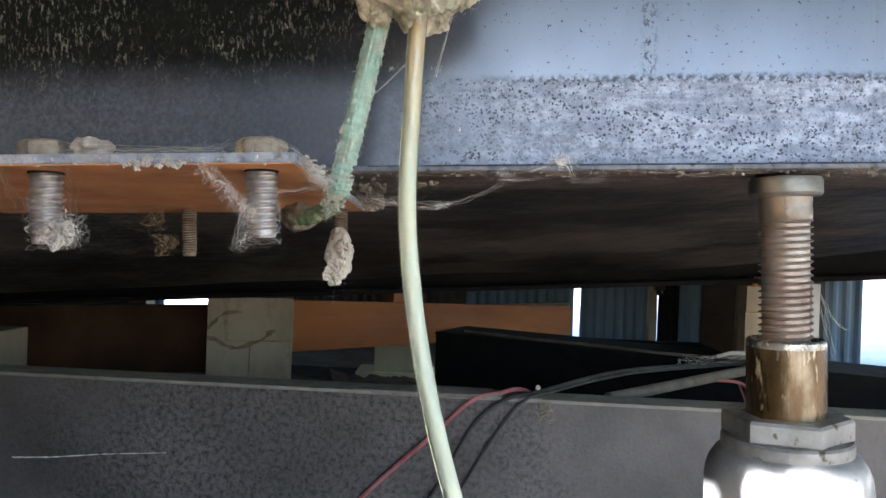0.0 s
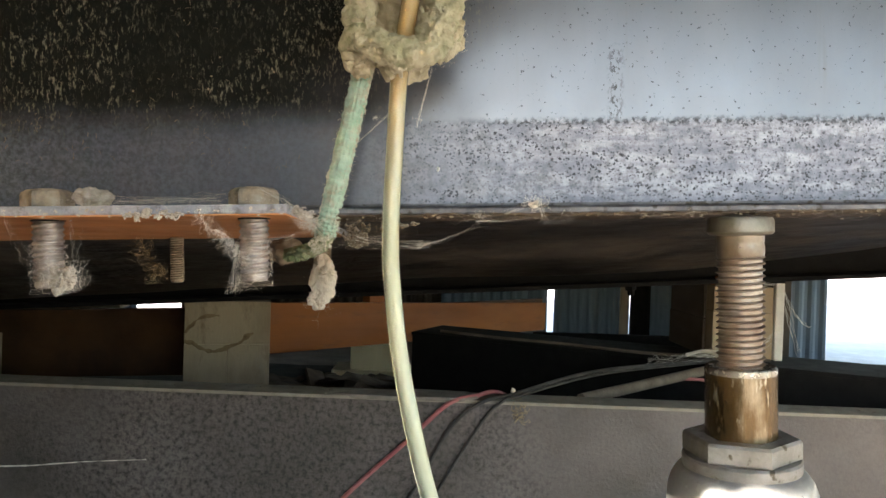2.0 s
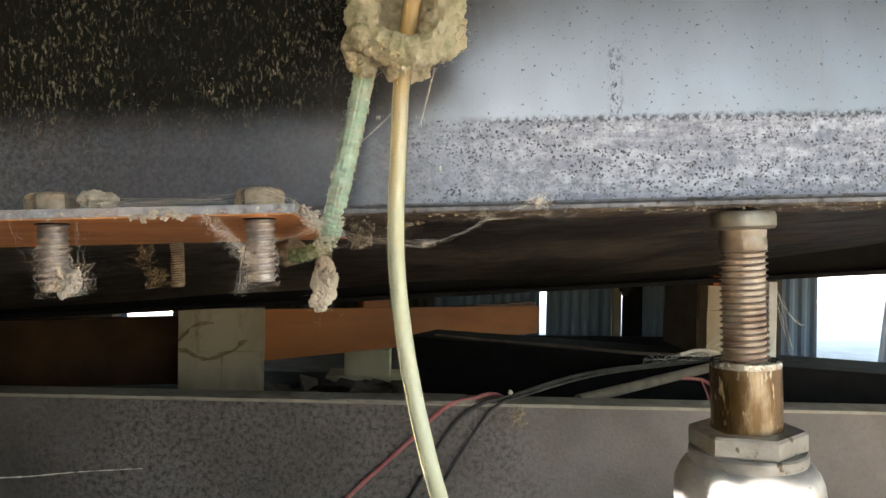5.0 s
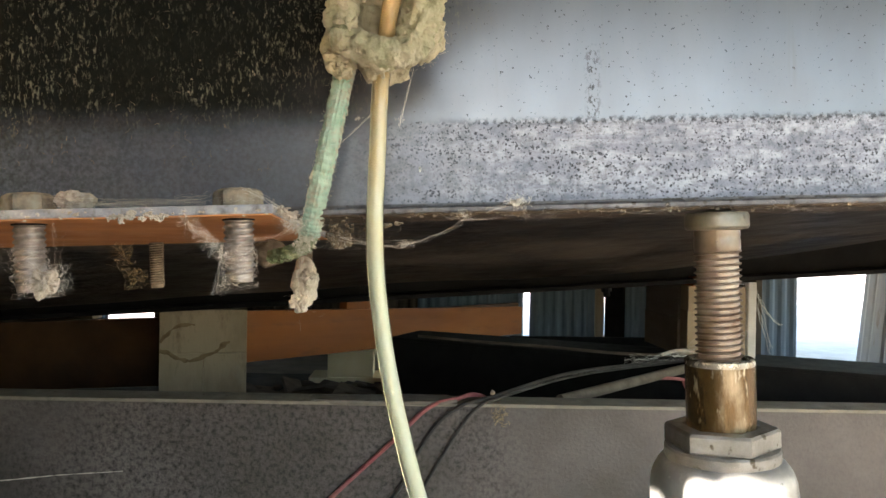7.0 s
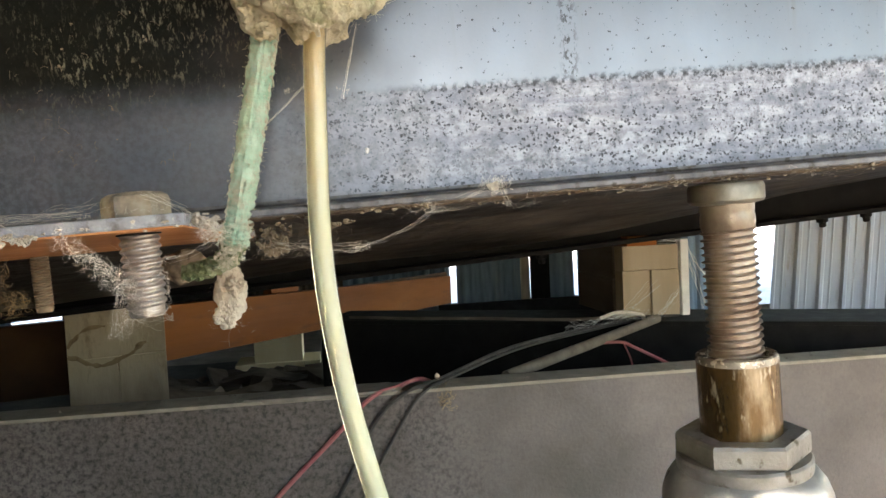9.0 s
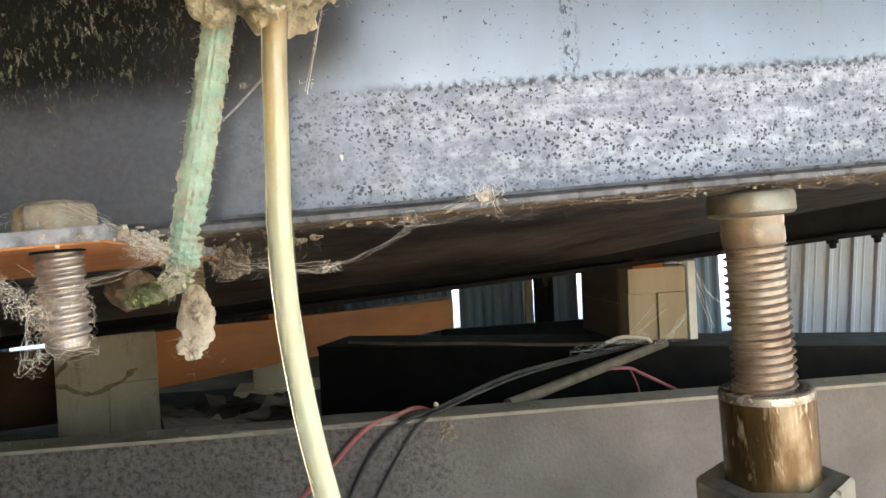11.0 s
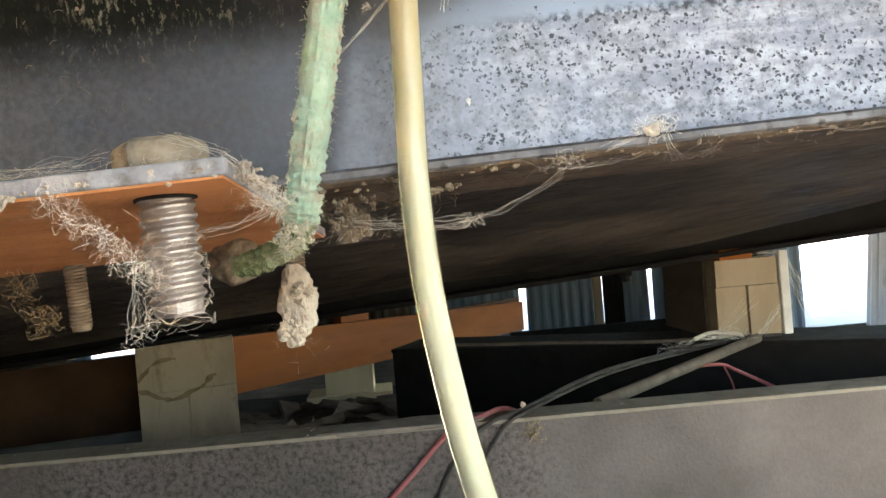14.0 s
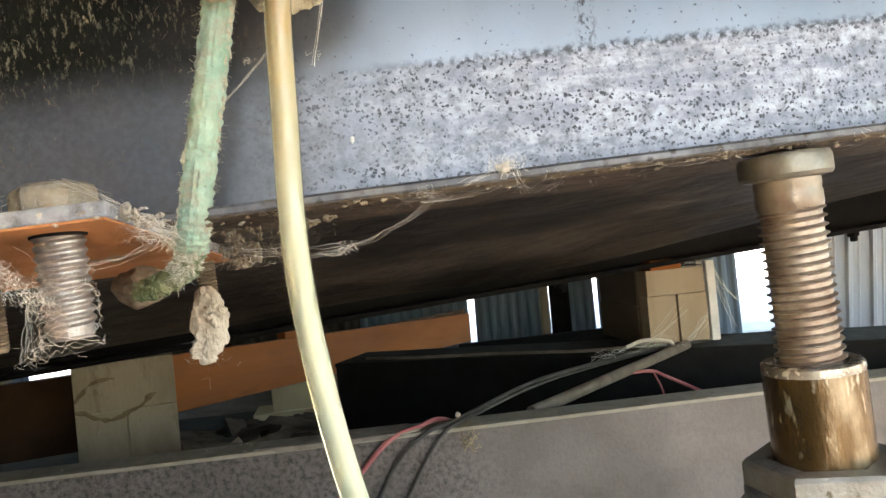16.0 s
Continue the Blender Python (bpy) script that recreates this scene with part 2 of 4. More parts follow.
def web_material():
    """Dull rolled steel: a bloom of pale oxide with dark pits along the foot, flecks of dust on one side, dark
    reflections coloured in at the left.
    """
    mat = bpy.data.materials.new("rolled_steel_web")
    mat.use_nodes = True
    n, l = links(mat)
    b = n["Principled BSDF"]
    tc = n.new("ShaderNodeTexCoord")
    sep = n.new("ShaderNodeSeparateXYZ")
    l.new(tc.outputs["Object"], sep.inputs[0])

    def tex(scale, detail=4, rough=0.6, stretch=(1, 1, 1)):
        mp = n.new("ShaderNodeMapping")
        mp.inputs["Scale"].default_value = stretch
        l.new(tc.outputs["Object"], mp.inputs[0])
        t = n.new("ShaderNodeTexNoise")
        t.inputs["Scale"].default_value, t.inputs["Detail"].default_value, t.inputs["Roughness"].default_value = scale, detail, rough
        l.new(mp.outputs[0], t.inputs["Vector"])
        return t.outputs[0]

    def remap(v, a, c, lo=0.0, hi=1.0):
        m = n.new("ShaderNodeMapRange")
        m.interpolation_type = "SMOOTHSTEP"
        for k, q in zip(("From Min", "From Max", "To Min", "To Max"), (a, c, lo, hi)):
            m.inputs[k].default_value = q
        l.new(v, m.inputs[0])
        return m.outputs[0]

    def calc(op, p, q, r=None):
        m = n.new("ShaderNodeMath")
        m.operation = op
        for k, v in enumerate((p, q, r)):
            if v is None:
                continue
            if isinstance(v, (int, float)):
                m.inputs[k].default_value = v
            else:
                l.new(v, m.inputs[k])
        return m.outputs[0]

    def mix(f, c0, c1):
        m = n.new("ShaderNodeMix")
        m.data_type = "RGBA"
        l.new(f, m.inputs[0])
        for k, c in ((6, c0), (7, c1)):
            if isinstance(c, tuple):
                m.inputs[k].default_value = (*c, 1)
            else:
                l.new(c, m.inputs[k])
        return m.outputs[2]

    x, z = sep.outputs["X"], sep.outputs["Z"]
    ragged = calc("MULTIPLY_ADD", tex(220, 4), 0.006, z)
    foot = calc("MULTIPLY", remap(ragged, 0.764, 0.7675, 1, 0), remap(calc("MULTIPLY_ADD", tex(25), 0.1, x), 0.02, 0.2))
    base = mix(tex(14, 6, 0.6, (1, 1, 0.35)), (0.125, 0.131, 0.150), (0.225, 0.233, 0.262))
    base = mix(calc("MULTIPLY", foot, remap(tex(190, 6, 0.7), 0.28, 0.66)), base, (0.42, 0.435, 0.51))
    blotch = calc("MULTIPLY", foot, remap(tex(75, 5, 0.7, (0.3, 1, 1.5)), 0.42, 0.62, 0, 0.6))
    base = mix(blotch, base, (0.155, 0.168, 0.215))
    toe = calc("MULTIPLY", foot, remap(calc("MULTIPLY_ADD", tex(120, 4), 0.008, z), 0.7265, 0.7165))
    base = mix(calc("MULTIPLY", toe, 0.6), base, (0.15, 0.165, 0.215))
    vo = n.new("ShaderNodeTexVoronoi")
    vo.inputs["Scale"].default_value = 430
    nz = n.new("ShaderNodeTexNoise")
    nz.inputs["Scale"].default_value = 700
    l.new(tc.outputs["Object"], nz.inputs["Vector"])
    shift = n.new("ShaderNodeVectorMath")
    shift.operation = "MULTIPLY_ADD"
    shift.inputs[1].default_value = (0.0034, 0.0034, 0.0026)
    l.new(nz.outputs["Color"], shift.inputs[0])
    l.new(tc.outputs["Object"], shift.inputs[2])
    l.new(shift.outputs[0], vo.inputs["Vector"])
    pick = n.new("ShaderNodeSeparateColor")
    l.new(vo.outputs["Color"], pick.inputs[0])
    pits = calc("MULTIPLY", remap(calc("MULTIPLY_ADD", pick.outputs[1], -0.16, vo.outputs["Distance"]), 0.17, 0.36, 1, 0), remap(pick.outputs[0], 0.08, 0.25))
    pit_rows = remap(tex(40, 3, 0.6, (0.25, 1, 2.2)), 0.34, 0.56, 0.4, 1)
    pitted = calc("MULTIPLY", remap(ragged, 0.764, 0.7675, 1, 0), remap(calc("MULTIPLY_ADD", tex(25), 0.08, x), 0.03, 0.11))
    base = mix(calc("MULTIPLY", calc("MULTIPLY", pits, pitted), pit_rows), base, (0.055, 0.058, 0.068))
    edge = calc("MULTIPLY", remap(ragged, 0.7625, 0.7655), remap(ragged, 0.7655, 0.7695, 1, 0))
    edge = calc("MULTIPLY", edge, remap(x, 0.04, 0.12))
    base = mix(calc("MULTIPLY", edge, remap(tex(300, 3), 0.4, 0.6)), base, (0.05, 0.052, 0.06))
    rare = calc("MULTIPLY", remap(tex(420, 3, 0.55), 0.66, 0.71), remap(x, -0.02, 0.06))
    base = mix(rare, base, (0.06, 0.06, 0.065))
    runs = calc("MULTIPLY", remap(tex(60, 4, 0.6, (1, 1, 0.06)), 0.6, 0.75), remap(z, 0.765, 0.80))
    base = mix(calc("MULTIPLY", runs, 0.35), base, (0.14, 0.125, 0.1))
    drip = calc("MULTIPLY", calc("MULTIPLY", remap(x, 0.158, 0.164), remap(x, 0.164, 0.172, 1, 0)), calc("MULTIPLY", remap(z, 0.762, 0.768), remap(z, 0.80, 0.815, 1, 0)))
    base = mix(calc("MULTIPLY", drip, remap(tex(520, 4, 0.65, (1, 1, 0.6)), 0.5, 0.6)), base, (0.05, 0.05, 0.052))
    b.inputs["IOR"].default_value = 1.3
    # left part darkened in the colour, in place of a dark reflection
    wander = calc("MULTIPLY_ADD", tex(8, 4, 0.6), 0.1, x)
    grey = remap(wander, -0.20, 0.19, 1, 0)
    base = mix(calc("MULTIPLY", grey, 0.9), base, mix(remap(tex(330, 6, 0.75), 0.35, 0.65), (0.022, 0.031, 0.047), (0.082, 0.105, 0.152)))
    # upper left painted black and matte where dark overhead parts would reflect
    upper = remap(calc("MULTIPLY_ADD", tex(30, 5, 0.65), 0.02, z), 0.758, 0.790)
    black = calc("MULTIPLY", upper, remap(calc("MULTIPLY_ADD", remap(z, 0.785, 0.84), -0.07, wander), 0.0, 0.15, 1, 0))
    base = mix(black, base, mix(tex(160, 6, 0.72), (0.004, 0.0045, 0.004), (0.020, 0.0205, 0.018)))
    dusty = calc("MULTIPLY", black, remap(tex(18, 4, 0.7), 0.40, 0.62, 0.15, 1))
    flecks = calc("MULTIPLY", remap(tex(520, 6, 0.74, (1, 1, 0.4)), 0.525, 0.65), dusty)
    base = mix(flecks, base, (0.19, 0.18, 0.135))
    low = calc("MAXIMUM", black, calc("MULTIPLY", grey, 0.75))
    l.new(base, b.inputs["Base Color"])
    rough = calc("MULTIPLY_ADD", foot, 0.2, remap(tex(30, 5), 0.2, 0.8, 0.29, 0.37))
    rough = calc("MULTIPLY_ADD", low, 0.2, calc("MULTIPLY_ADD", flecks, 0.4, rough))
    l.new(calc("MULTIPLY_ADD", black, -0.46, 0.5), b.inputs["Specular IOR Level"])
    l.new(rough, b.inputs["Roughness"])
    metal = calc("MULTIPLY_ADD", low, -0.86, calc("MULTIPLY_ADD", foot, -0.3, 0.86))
    l.new(calc("MAXIMUM", calc("MULTIPLY_ADD", flecks, -0.75, metal), 0.0), b.inputs["Metallic"])
    bp = n.new("ShaderNodeBump")
    bp.inputs["Strength"].default_value, bp.inputs["Distance"].default_value = 0.07, 0.0006
    l.new(calc("MULTIPLY_ADD", flecks, 1.5, calc("MULTIPLY_ADD", pits, -0.4, tex(350, 5))), bp.inputs["Height"])
    l.new(bp.outputs[0], b.inputs["Normal"])
    return mat


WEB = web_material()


def tube_material():
    mat = bpy.data.materials.new("clear_yellowed_plastic")
    mat.use_nodes = True
    n, l = links(mat)
    b = n["Principled BSDF"]
    tc, sep = n.new("ShaderNodeTexCoord"), n.new("ShaderNodeSeparateXYZ")
    l.new(tc.outputs["Object"], sep.inputs[0])
    t = n.new("ShaderNodeTexNoise")
    t.inputs["Scale"].default_value = 60
    l.new(tc.outputs["Object"], t.inputs["Vector"])
    m = n.new("ShaderNodeMath")
    m.operation = "MULTIPLY_ADD"
    m.inputs[1].default_value = 0.03
    l.new(t.outputs[0], m.inputs[0])
    l.new(sep.outputs["Z"], m.inputs[2])
    mr = n.new("ShaderNodeMapRange")
    mr.inputs["From Min"].default_value, mr.inputs["From Max"].default_value = 0.60, 0.82
    l.new(m.outputs[0], mr.inputs[0])
    cr = ramp_node(n, [(0.0, (0.96, 0.965, 0.69)), (0.55, (0.96, 0.955, 0.71)), (0.8, (0.95, 0.89, 0.66)), (1.0, (0.93, 0.77, 0.47))])
    l.new(mr.outputs[0], cr.inputs[0])
    l.new(cr.outputs[0], b.inputs["Base Color"])
    b.inputs["Roughness"].default_value = 0.12
    b.inputs["Transmission Weight"].default_value = 0.85
    b.inputs["IOR"].default_value = 1.42
    # added opaque core: paints the hose's bright centre, amber towards the top
    core = bpy.data.materials.new("pale_core")
    core.use_nodes = True
    cn, cl = links(core)
    ct, cs, cz = cn.new("ShaderNodeTexCoord"), cn.new("ShaderNodeSeparateXYZ"), cn.new("ShaderNodeMapRange")
    cl.new(ct.outputs["Object"], cs.inputs[0])
    cz.inputs["From Min"].default_value, cz.inputs["From Max"].default_value = 0.60, 0.82
    streak = cn.new("ShaderNodeTexNoise")
    streak.inputs["Scale"].default_value, streak.inputs["Detail"].default_value = 90, 6
    mp = cn.new("ShaderNodeMapping")
    mp.inputs["Scale"].default_value = (4, 4, 0.5)
    cl.new(ct.outputs["Object"], mp.inputs[0])
    cl.new(mp.outputs[0], streak.inputs["Vector"])
    add = cn.new("ShaderNodeMath")
    add.operation = "MULTIPLY_ADD"
    add.inputs[1].default_value = 0.08
    cl.new(streak.outputs[0], add.inputs[0])
    cl.new(cs.outputs["Z"], add.inputs[2])
    cl.new(add.outputs[0], cz.inputs[0])
    ramp = ramp_node(cn, [(0.0, (0.76, 0.81, 0.82)), (0.4, (0.86, 0.89, 0.88)), (0.6, (0.88, 0.88, 0.82)), (0.84, (0.85, 0.76, 0.58)), (1.0, (0.72, 0.55, 0.31))])
    cl.new(cz.outputs[0], ramp.inputs[0])
    cl.new(ramp.outputs[0], cn["Principled BSDF"].inputs["Base Color"])
    cn["Principled BSDF"].inputs["Roughness"].default_value = 0.6
    return mat, core


HOSE, BORE = tube_material()


# ---- helpers for meshes ----
def part(name, bm, material, parent=None, label="", smooth=False, loc=None):
    bmesh.ops.recalc_face_normals(bm, faces=bm.faces)
    me = bpy.data.meshes.new(name)
    bm.to_mesh(me)
    bm.free()
    me.materials.append(material)
    if smooth:
        for p in me.polygons:
            p.use_smooth = True
        me.set_sharp_from_angle(angle=radians(38))
    ob = new(name, me)
    if parent:
        ob.parent = parent
    if loc:
        ob.location = loc
    if label:
        tagged(ob, label)
    return ob


def thing(name, m, label, category, group="", kind=""):
    ob = new(name)
    ob.matrix_world = m
    return tagged(ob, label, category, group, kind)


def box(x0, x1, y0, y1, z0, z1, bevel=0.0, bm=None):
    bm = bm or bmesh.new()
    r = bmesh.ops.create_cube(bm, size=1)
    bmesh.ops.scale(bm, vec=(x1 - x0, y1 - y0, z1 - z0), verts=r["verts"])
    bmesh.ops.translate(bm, vec=((x0 + x1) / 2, (y0 + y1) / 2, (z0 + z1) / 2), verts=r["verts"])
    if bevel:
        es = {e for v in r["verts"] for e in v.link_edges}
        bmesh.ops.bevel(bm, geom=list(es), offset=bevel, segments=2, affect="EDGES", profile=0.6)
    return bm


def extrude_x(profile, x0, x1, steps=1):
    """A prism along x from a closed profile of (y, z)."""
    bm = bmesh.new()
    rings = []
    for i in range(steps + 1):
        x = x0 + (x1 - x0) * i / steps
        rings.append([bm.verts.new((x, y, z)) for y, z in profile])
    for a, b in zip(rings, rings[1:]):
        for i in range(len(profile)):
            j = (i + 1) % len(profile)
            bm.faces.new((a[i], a[j], b[j], b[i]))
    bm.faces.new(rings[0][::-1])
    bm.faces.new(rings[-1])
    return bm


def lathe(profile, seg=48, bm=None):
    """A turned solid about z from (radius, z) pairs, closed at both ends."""
    bm = bm or bmesh.new()
    rings = [[bm.verts.new((r * math.cos(2 * math.pi * i / seg), r * math.sin(2 * math.pi * i / seg), z)) for i in range(seg)] for r, z in profile]
    for a, b in zip(rings, rings[1:]):
        for i in range(seg):
            j = (i + 1) % seg
            bm.faces.new((a[i], a[j], b[j], b[i]))
    bm.faces.new(rings[0][::-1])
    bm.faces.new(rings[-1])
    return bm


def spline(points, n=10):
    """Catmull-Rom through points."""
    p = [Vector(q) for q in points]
    p = [2 * p[0] - p[1]] + p + [2 * p[-1] - p[-2]]
    out = []
    for a, b, c, d in zip(p, p[1:], p[2:], p[3:]):
        for i in range(n):
            t = i / n
            out.append(0.5 * (2 * b + (c - a) * t + (2 * a - 5 * b + 4 * c - d) * t * t + (3 * b - a - 3 * c + d) * t ** 3))
    out.append(p[-2])
    return out


def tube(points, radius, seg=10, n=8, bm=None, wobble=0.0, freq=60.0, cap=True):
    """A round tube along a smooth line; radius is a number or a function of 0..1."""
    bm = bm or bmesh.new()
    pts = spline(points, n) if n else [Vector(q) for q in points]
    rings, side = [], None
    for i, p in enumerate(pts):
        d = (pts[min(i + 1, len(pts) - 1)] - pts[max(i - 1, 0)]).normalized()
        if side is None:
            side = d.orthogonal().normalized()
        side = (side - d * side.dot(d)).normalized()
        up = d.cross(side)
        r = radius(i / (len(pts) - 1)) if callable(radius) else radius
        ring = []
        for k in range(seg):
            a = 2 * math.pi * k / seg
            v = side * math.cos(a) + up * math.sin(a)
            q = p + v * r
            if wobble:
                q += v * wobble * noise.noise(q * freq)
            ring.append(bm.verts.new(q))
        rings.append(ring)
    for a, b in zip(rings, rings[1:]):
        for i in range(seg):
            j = (i + 1) % seg
            bm.faces.new((a[i], a[j], b[j], b[i]))
    if cap:
        bm.faces.new(rings[0][::-1])
        bm.faces.new(rings[-1])
    return bm


# ---- the place: ground, deck, added light blockers ----
bm = bmesh.new()
N = 90
xs = [math.copysign(abs(u) ** 3 * 300, u) for u in np.linspace(-1, 1, N)]
grid = [[bm.verts.new((x, y + 2, 0.02 * noise.noise((x * 1.3, y * 1.3, 0)) - 0.02 - (0.1 if y > 2 else 0.0))) for x in xs] for y in xs]
for a, b in zip(grid, grid[1:]):
    for i in range(N - 1):
        bm.faces.new((a[i], a[i + 1], b[i + 1], b[i]))
tagged(part("ground", bm, EARTH, smooth=True), "dry dusty earth under and around the raised floor", "ground", kind="structure")

# near-black sheet over the earth: the shade under the floor, put into colour
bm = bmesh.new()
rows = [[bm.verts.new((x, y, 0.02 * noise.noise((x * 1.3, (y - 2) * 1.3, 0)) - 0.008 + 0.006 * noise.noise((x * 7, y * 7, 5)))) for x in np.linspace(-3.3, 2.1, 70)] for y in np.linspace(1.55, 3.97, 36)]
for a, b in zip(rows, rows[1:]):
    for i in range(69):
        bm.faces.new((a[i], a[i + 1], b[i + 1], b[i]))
tagged(part("ground_shade", bm, SHADE_GROUND, smooth=True), "near-black ground sheet with the shade under the floor in its colour", "ground", kind="structure")

# added pale reflector on the ground: whitens the openings, bounces daylight inside
bm = bmesh.new()
ring = [bm.verts.new(p) for p in ((-9, 6.1, -0.06), (-9, 60, -0.06), (40, 60, -0.06), (40, 4.9, -0.06), (2.4, 4.9, -0.06), (2.4, 6.1, -0.06))]
bm.faces.new(ring)
tagged(part("ground_bright", bm, BRIGHT_GROUND), "very pale ground sheet behind the skirting, added to brighten the openings", "ground", kind="structure")

deck = part("ceiling", box(-3.5, 5.0, -0.34, 6.4, 1.3, 1.36), DECK)
deck.matrix_world = U
tagged(deck, "dark underside of the raised floor", "ceiling", kind="structure")


def corrugated(x0, x1, z0, z1, y, pitch=0.076, depth=0.012, thick=0.0012, flat=False):
    """A sheet of ribbed metal standing in the plane y."""
    bm = bmesh.new()
    n = max(2, int((x1 - x0) / pitch * (16 if flat else 8)))
    cols = []
    for i in range(n + 1):
        x = x0 + (x1 - x0) * i / n
        f = (x / pitch) % 1.0
        d = depth * (1 if f < 0.35 else 0 if 0.5 < f < 0.85 else 0.5)
        if flat:
            d = depth * (0 if f < 0.14 else 0.5 if f < 0.2 else 0.75 if 0.5 < f < 0.56 else 1)
            d += 0.003 * noise.noise((x * 6, 0, 3))
        cols.append([bm.verts.new((x, y + d + o, z)) for o, z in ((0, z0), (0, z1), (thick, z1), (thick, z0))])
    for a, b in zip(cols, cols[1:]):
        for k in range(4):
            m = (k + 1) % 4
            bm.faces.new((a[k], b[k], b[m], a[m]))
    bm.faces.new(cols[0])
    bm.faces.new(cols[-1][::-1])
    return bm


# out of view: added to block sky and reflect dark in the web
south_blocker = part("blocker_south", corrugated(-4.8, 0.05, 0.949, 1.3, -0.33, 0.034), DECK)
south_blocker.matrix_world = U
tagged(south_blocker, "unseen dark ribbed sheet added to darken the web's reflection at the left", "wall", kind="structure")
# unseen blockers; the two low pieces let sun patches onto the jack body
for x0, x1, z1 in ((-4.8, -1.20, 0.955), (-1.20, -1.112, 0.78), (-1.112, -1.075, 0.955), (-1.075, -0.95, 0.78), (-0.95, -0.02, 0.955)):
    tagged(part("blocker_southwest", corrugated(x0, x1, -0.05, z1, -0.3), SIDING), "unseen grey ribbed sheet added to block light, gapped for the sun patches", "wall", kind="structure")
# out of view: its lower edge sets where the web's reflection turns dark
southeast_blocker = part("blocker_southeast", corrugated(0.05, 5.0, 1.03, 1.3, -0.33, 0.034), DECK)
southeast_blocker.matrix_world = U
tagged(southeast_blocker, "unseen dark ribbed sheet added to darken the top of the web's reflection", "wall", kind="structure")
# unseen side panels, added to keep daylight out of the space
tagged(part("blocker_west", box(-3.54, -3.5, -0.3, 6.4, -0.2, 1.2), DECK), "plain dark panel added to close the space", "wall", kind="structure")
tagged(part("blocker_east", box(5.0, 5.04, 0.7, 2.0, -0.2, 1.5), DECK), "plain dark panel added to close the space", "wall", kind="structure")
rim = part("wall_rim", box(-3.5, 5.0, 0.6, 0.64, 1.0, 1.3), DECK)
rim.matrix_world = U
tagged(rim, "dark rim board above the beam", "wall", kind="structure")

# ---- upper beam ----
beam = thing("steel_beam", U, "dark grey painted steel I-beam with dusty speckled web, raised on a jack", "beam")
X0, X1 = -3.4, 4.9
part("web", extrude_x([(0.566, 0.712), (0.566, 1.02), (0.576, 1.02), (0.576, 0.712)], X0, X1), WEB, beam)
prof = [(0.5213, 0.7045), (0.5205, 0.7055), (0.5205, 0.7075), (0.5213, 0.7085), (0.558, 0.7090), (0.563, 0.7098), (0.5652, 0.7110), (0.5655, 0.7125),
        (0.5765, 0.7125), (0.5768, 0.7110), (0.579, 0.7098), (0.584, 0.7090), (0.6207, 0.7085), (0.6215, 0.7045)]
part("bottom_flange", extrude_x(prof, X0, X1), EDGE, beam)
bm = bmesh.new()
prev = None
for i in range(700):
    x = -0.6 + 1.6 * i / 699
    e = 0.0012 * noise.noise((x * 90, 0, 1)) + 0.0008 * noise.noise((x * 300, 0, 4))
    d = 0.0012 * noise.noise((x * 60, 7, 1))
    ring = [bm.verts.new((x, y, z)) for y, z in ((0.5211 - max(e, -0.0004), 0.7052), (0.5207 - e, 0.7042), (0.5225 - e, 0.7030 + 0.6 * d), (0.57, 0.7032), (0.6205, 0.7030), (0.6215, 0.7052))]
    if prev:
        for k in range(6):
            bm.faces.new((prev[k], ring[k], ring[(k + 1) % 6], prev[(k + 1) % 6]))
    else:
        bm.faces.new(ring[::-1])
    prev = ring
bm.faces.new(prev)
part("flange_underside", bm, LIP, beam, "rusty brown flaking underside of the flange")
part("top_flange", box(X0, X1, 0.522, 0.598, 1.02, 1.028), PAINT, beam)

# ---- far upper beam ----
FAR = U @ Matrix.Translation((0.3, 0, 0.559)) @ Matrix.Rotation(radians(-1.45), 4, "Y") @ Matrix.Translation((-0.3, 0, -0.5856))
far_beam = thing("steel_beam", FAR, "black steel I-beam further under the floor, resting on timber cribs", "beam")
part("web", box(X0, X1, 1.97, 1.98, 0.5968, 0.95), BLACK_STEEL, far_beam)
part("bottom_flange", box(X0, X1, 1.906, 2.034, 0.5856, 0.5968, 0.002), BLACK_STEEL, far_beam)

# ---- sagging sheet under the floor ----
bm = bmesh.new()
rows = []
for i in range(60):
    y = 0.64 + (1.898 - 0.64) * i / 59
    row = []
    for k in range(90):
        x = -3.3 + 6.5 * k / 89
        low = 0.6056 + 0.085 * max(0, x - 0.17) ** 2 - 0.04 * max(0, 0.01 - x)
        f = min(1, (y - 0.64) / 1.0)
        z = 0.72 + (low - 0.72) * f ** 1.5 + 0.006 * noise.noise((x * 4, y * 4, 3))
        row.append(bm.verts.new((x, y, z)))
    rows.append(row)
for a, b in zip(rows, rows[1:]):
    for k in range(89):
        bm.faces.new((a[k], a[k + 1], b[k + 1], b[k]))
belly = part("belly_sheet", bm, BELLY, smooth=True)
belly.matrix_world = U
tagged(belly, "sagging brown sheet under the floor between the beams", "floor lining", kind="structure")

# ---- lower beams ----
LOW = Matrix.Translation((0.5, 0, 0.397)) @ Matrix.Rotation(radians(0.5), 4, "Y") @ Matrix.Translation((-0.5, 0, -0.397))
low = thing("steel_beam", LOW, "rusty brown steel beam lying low with dust along its top", "beam")
part("web", box(-3.3, 4.8, 1.40, 1.414, -0.02, 0.3925), BROWN_STEEL, low)
part("top_flange", box(-3.3, 4.8, 1.396, 1.462, 0.3905, 0.397, 0.002), DUSTY_TOP, low)

bl = thing("steel_beam", Matrix(), "black steel beam lying slantwise on the ground in shadow", "beam")
a, b = Vector((0.049, 2.258, 0)), Vector((1.529, 1.514, 0))
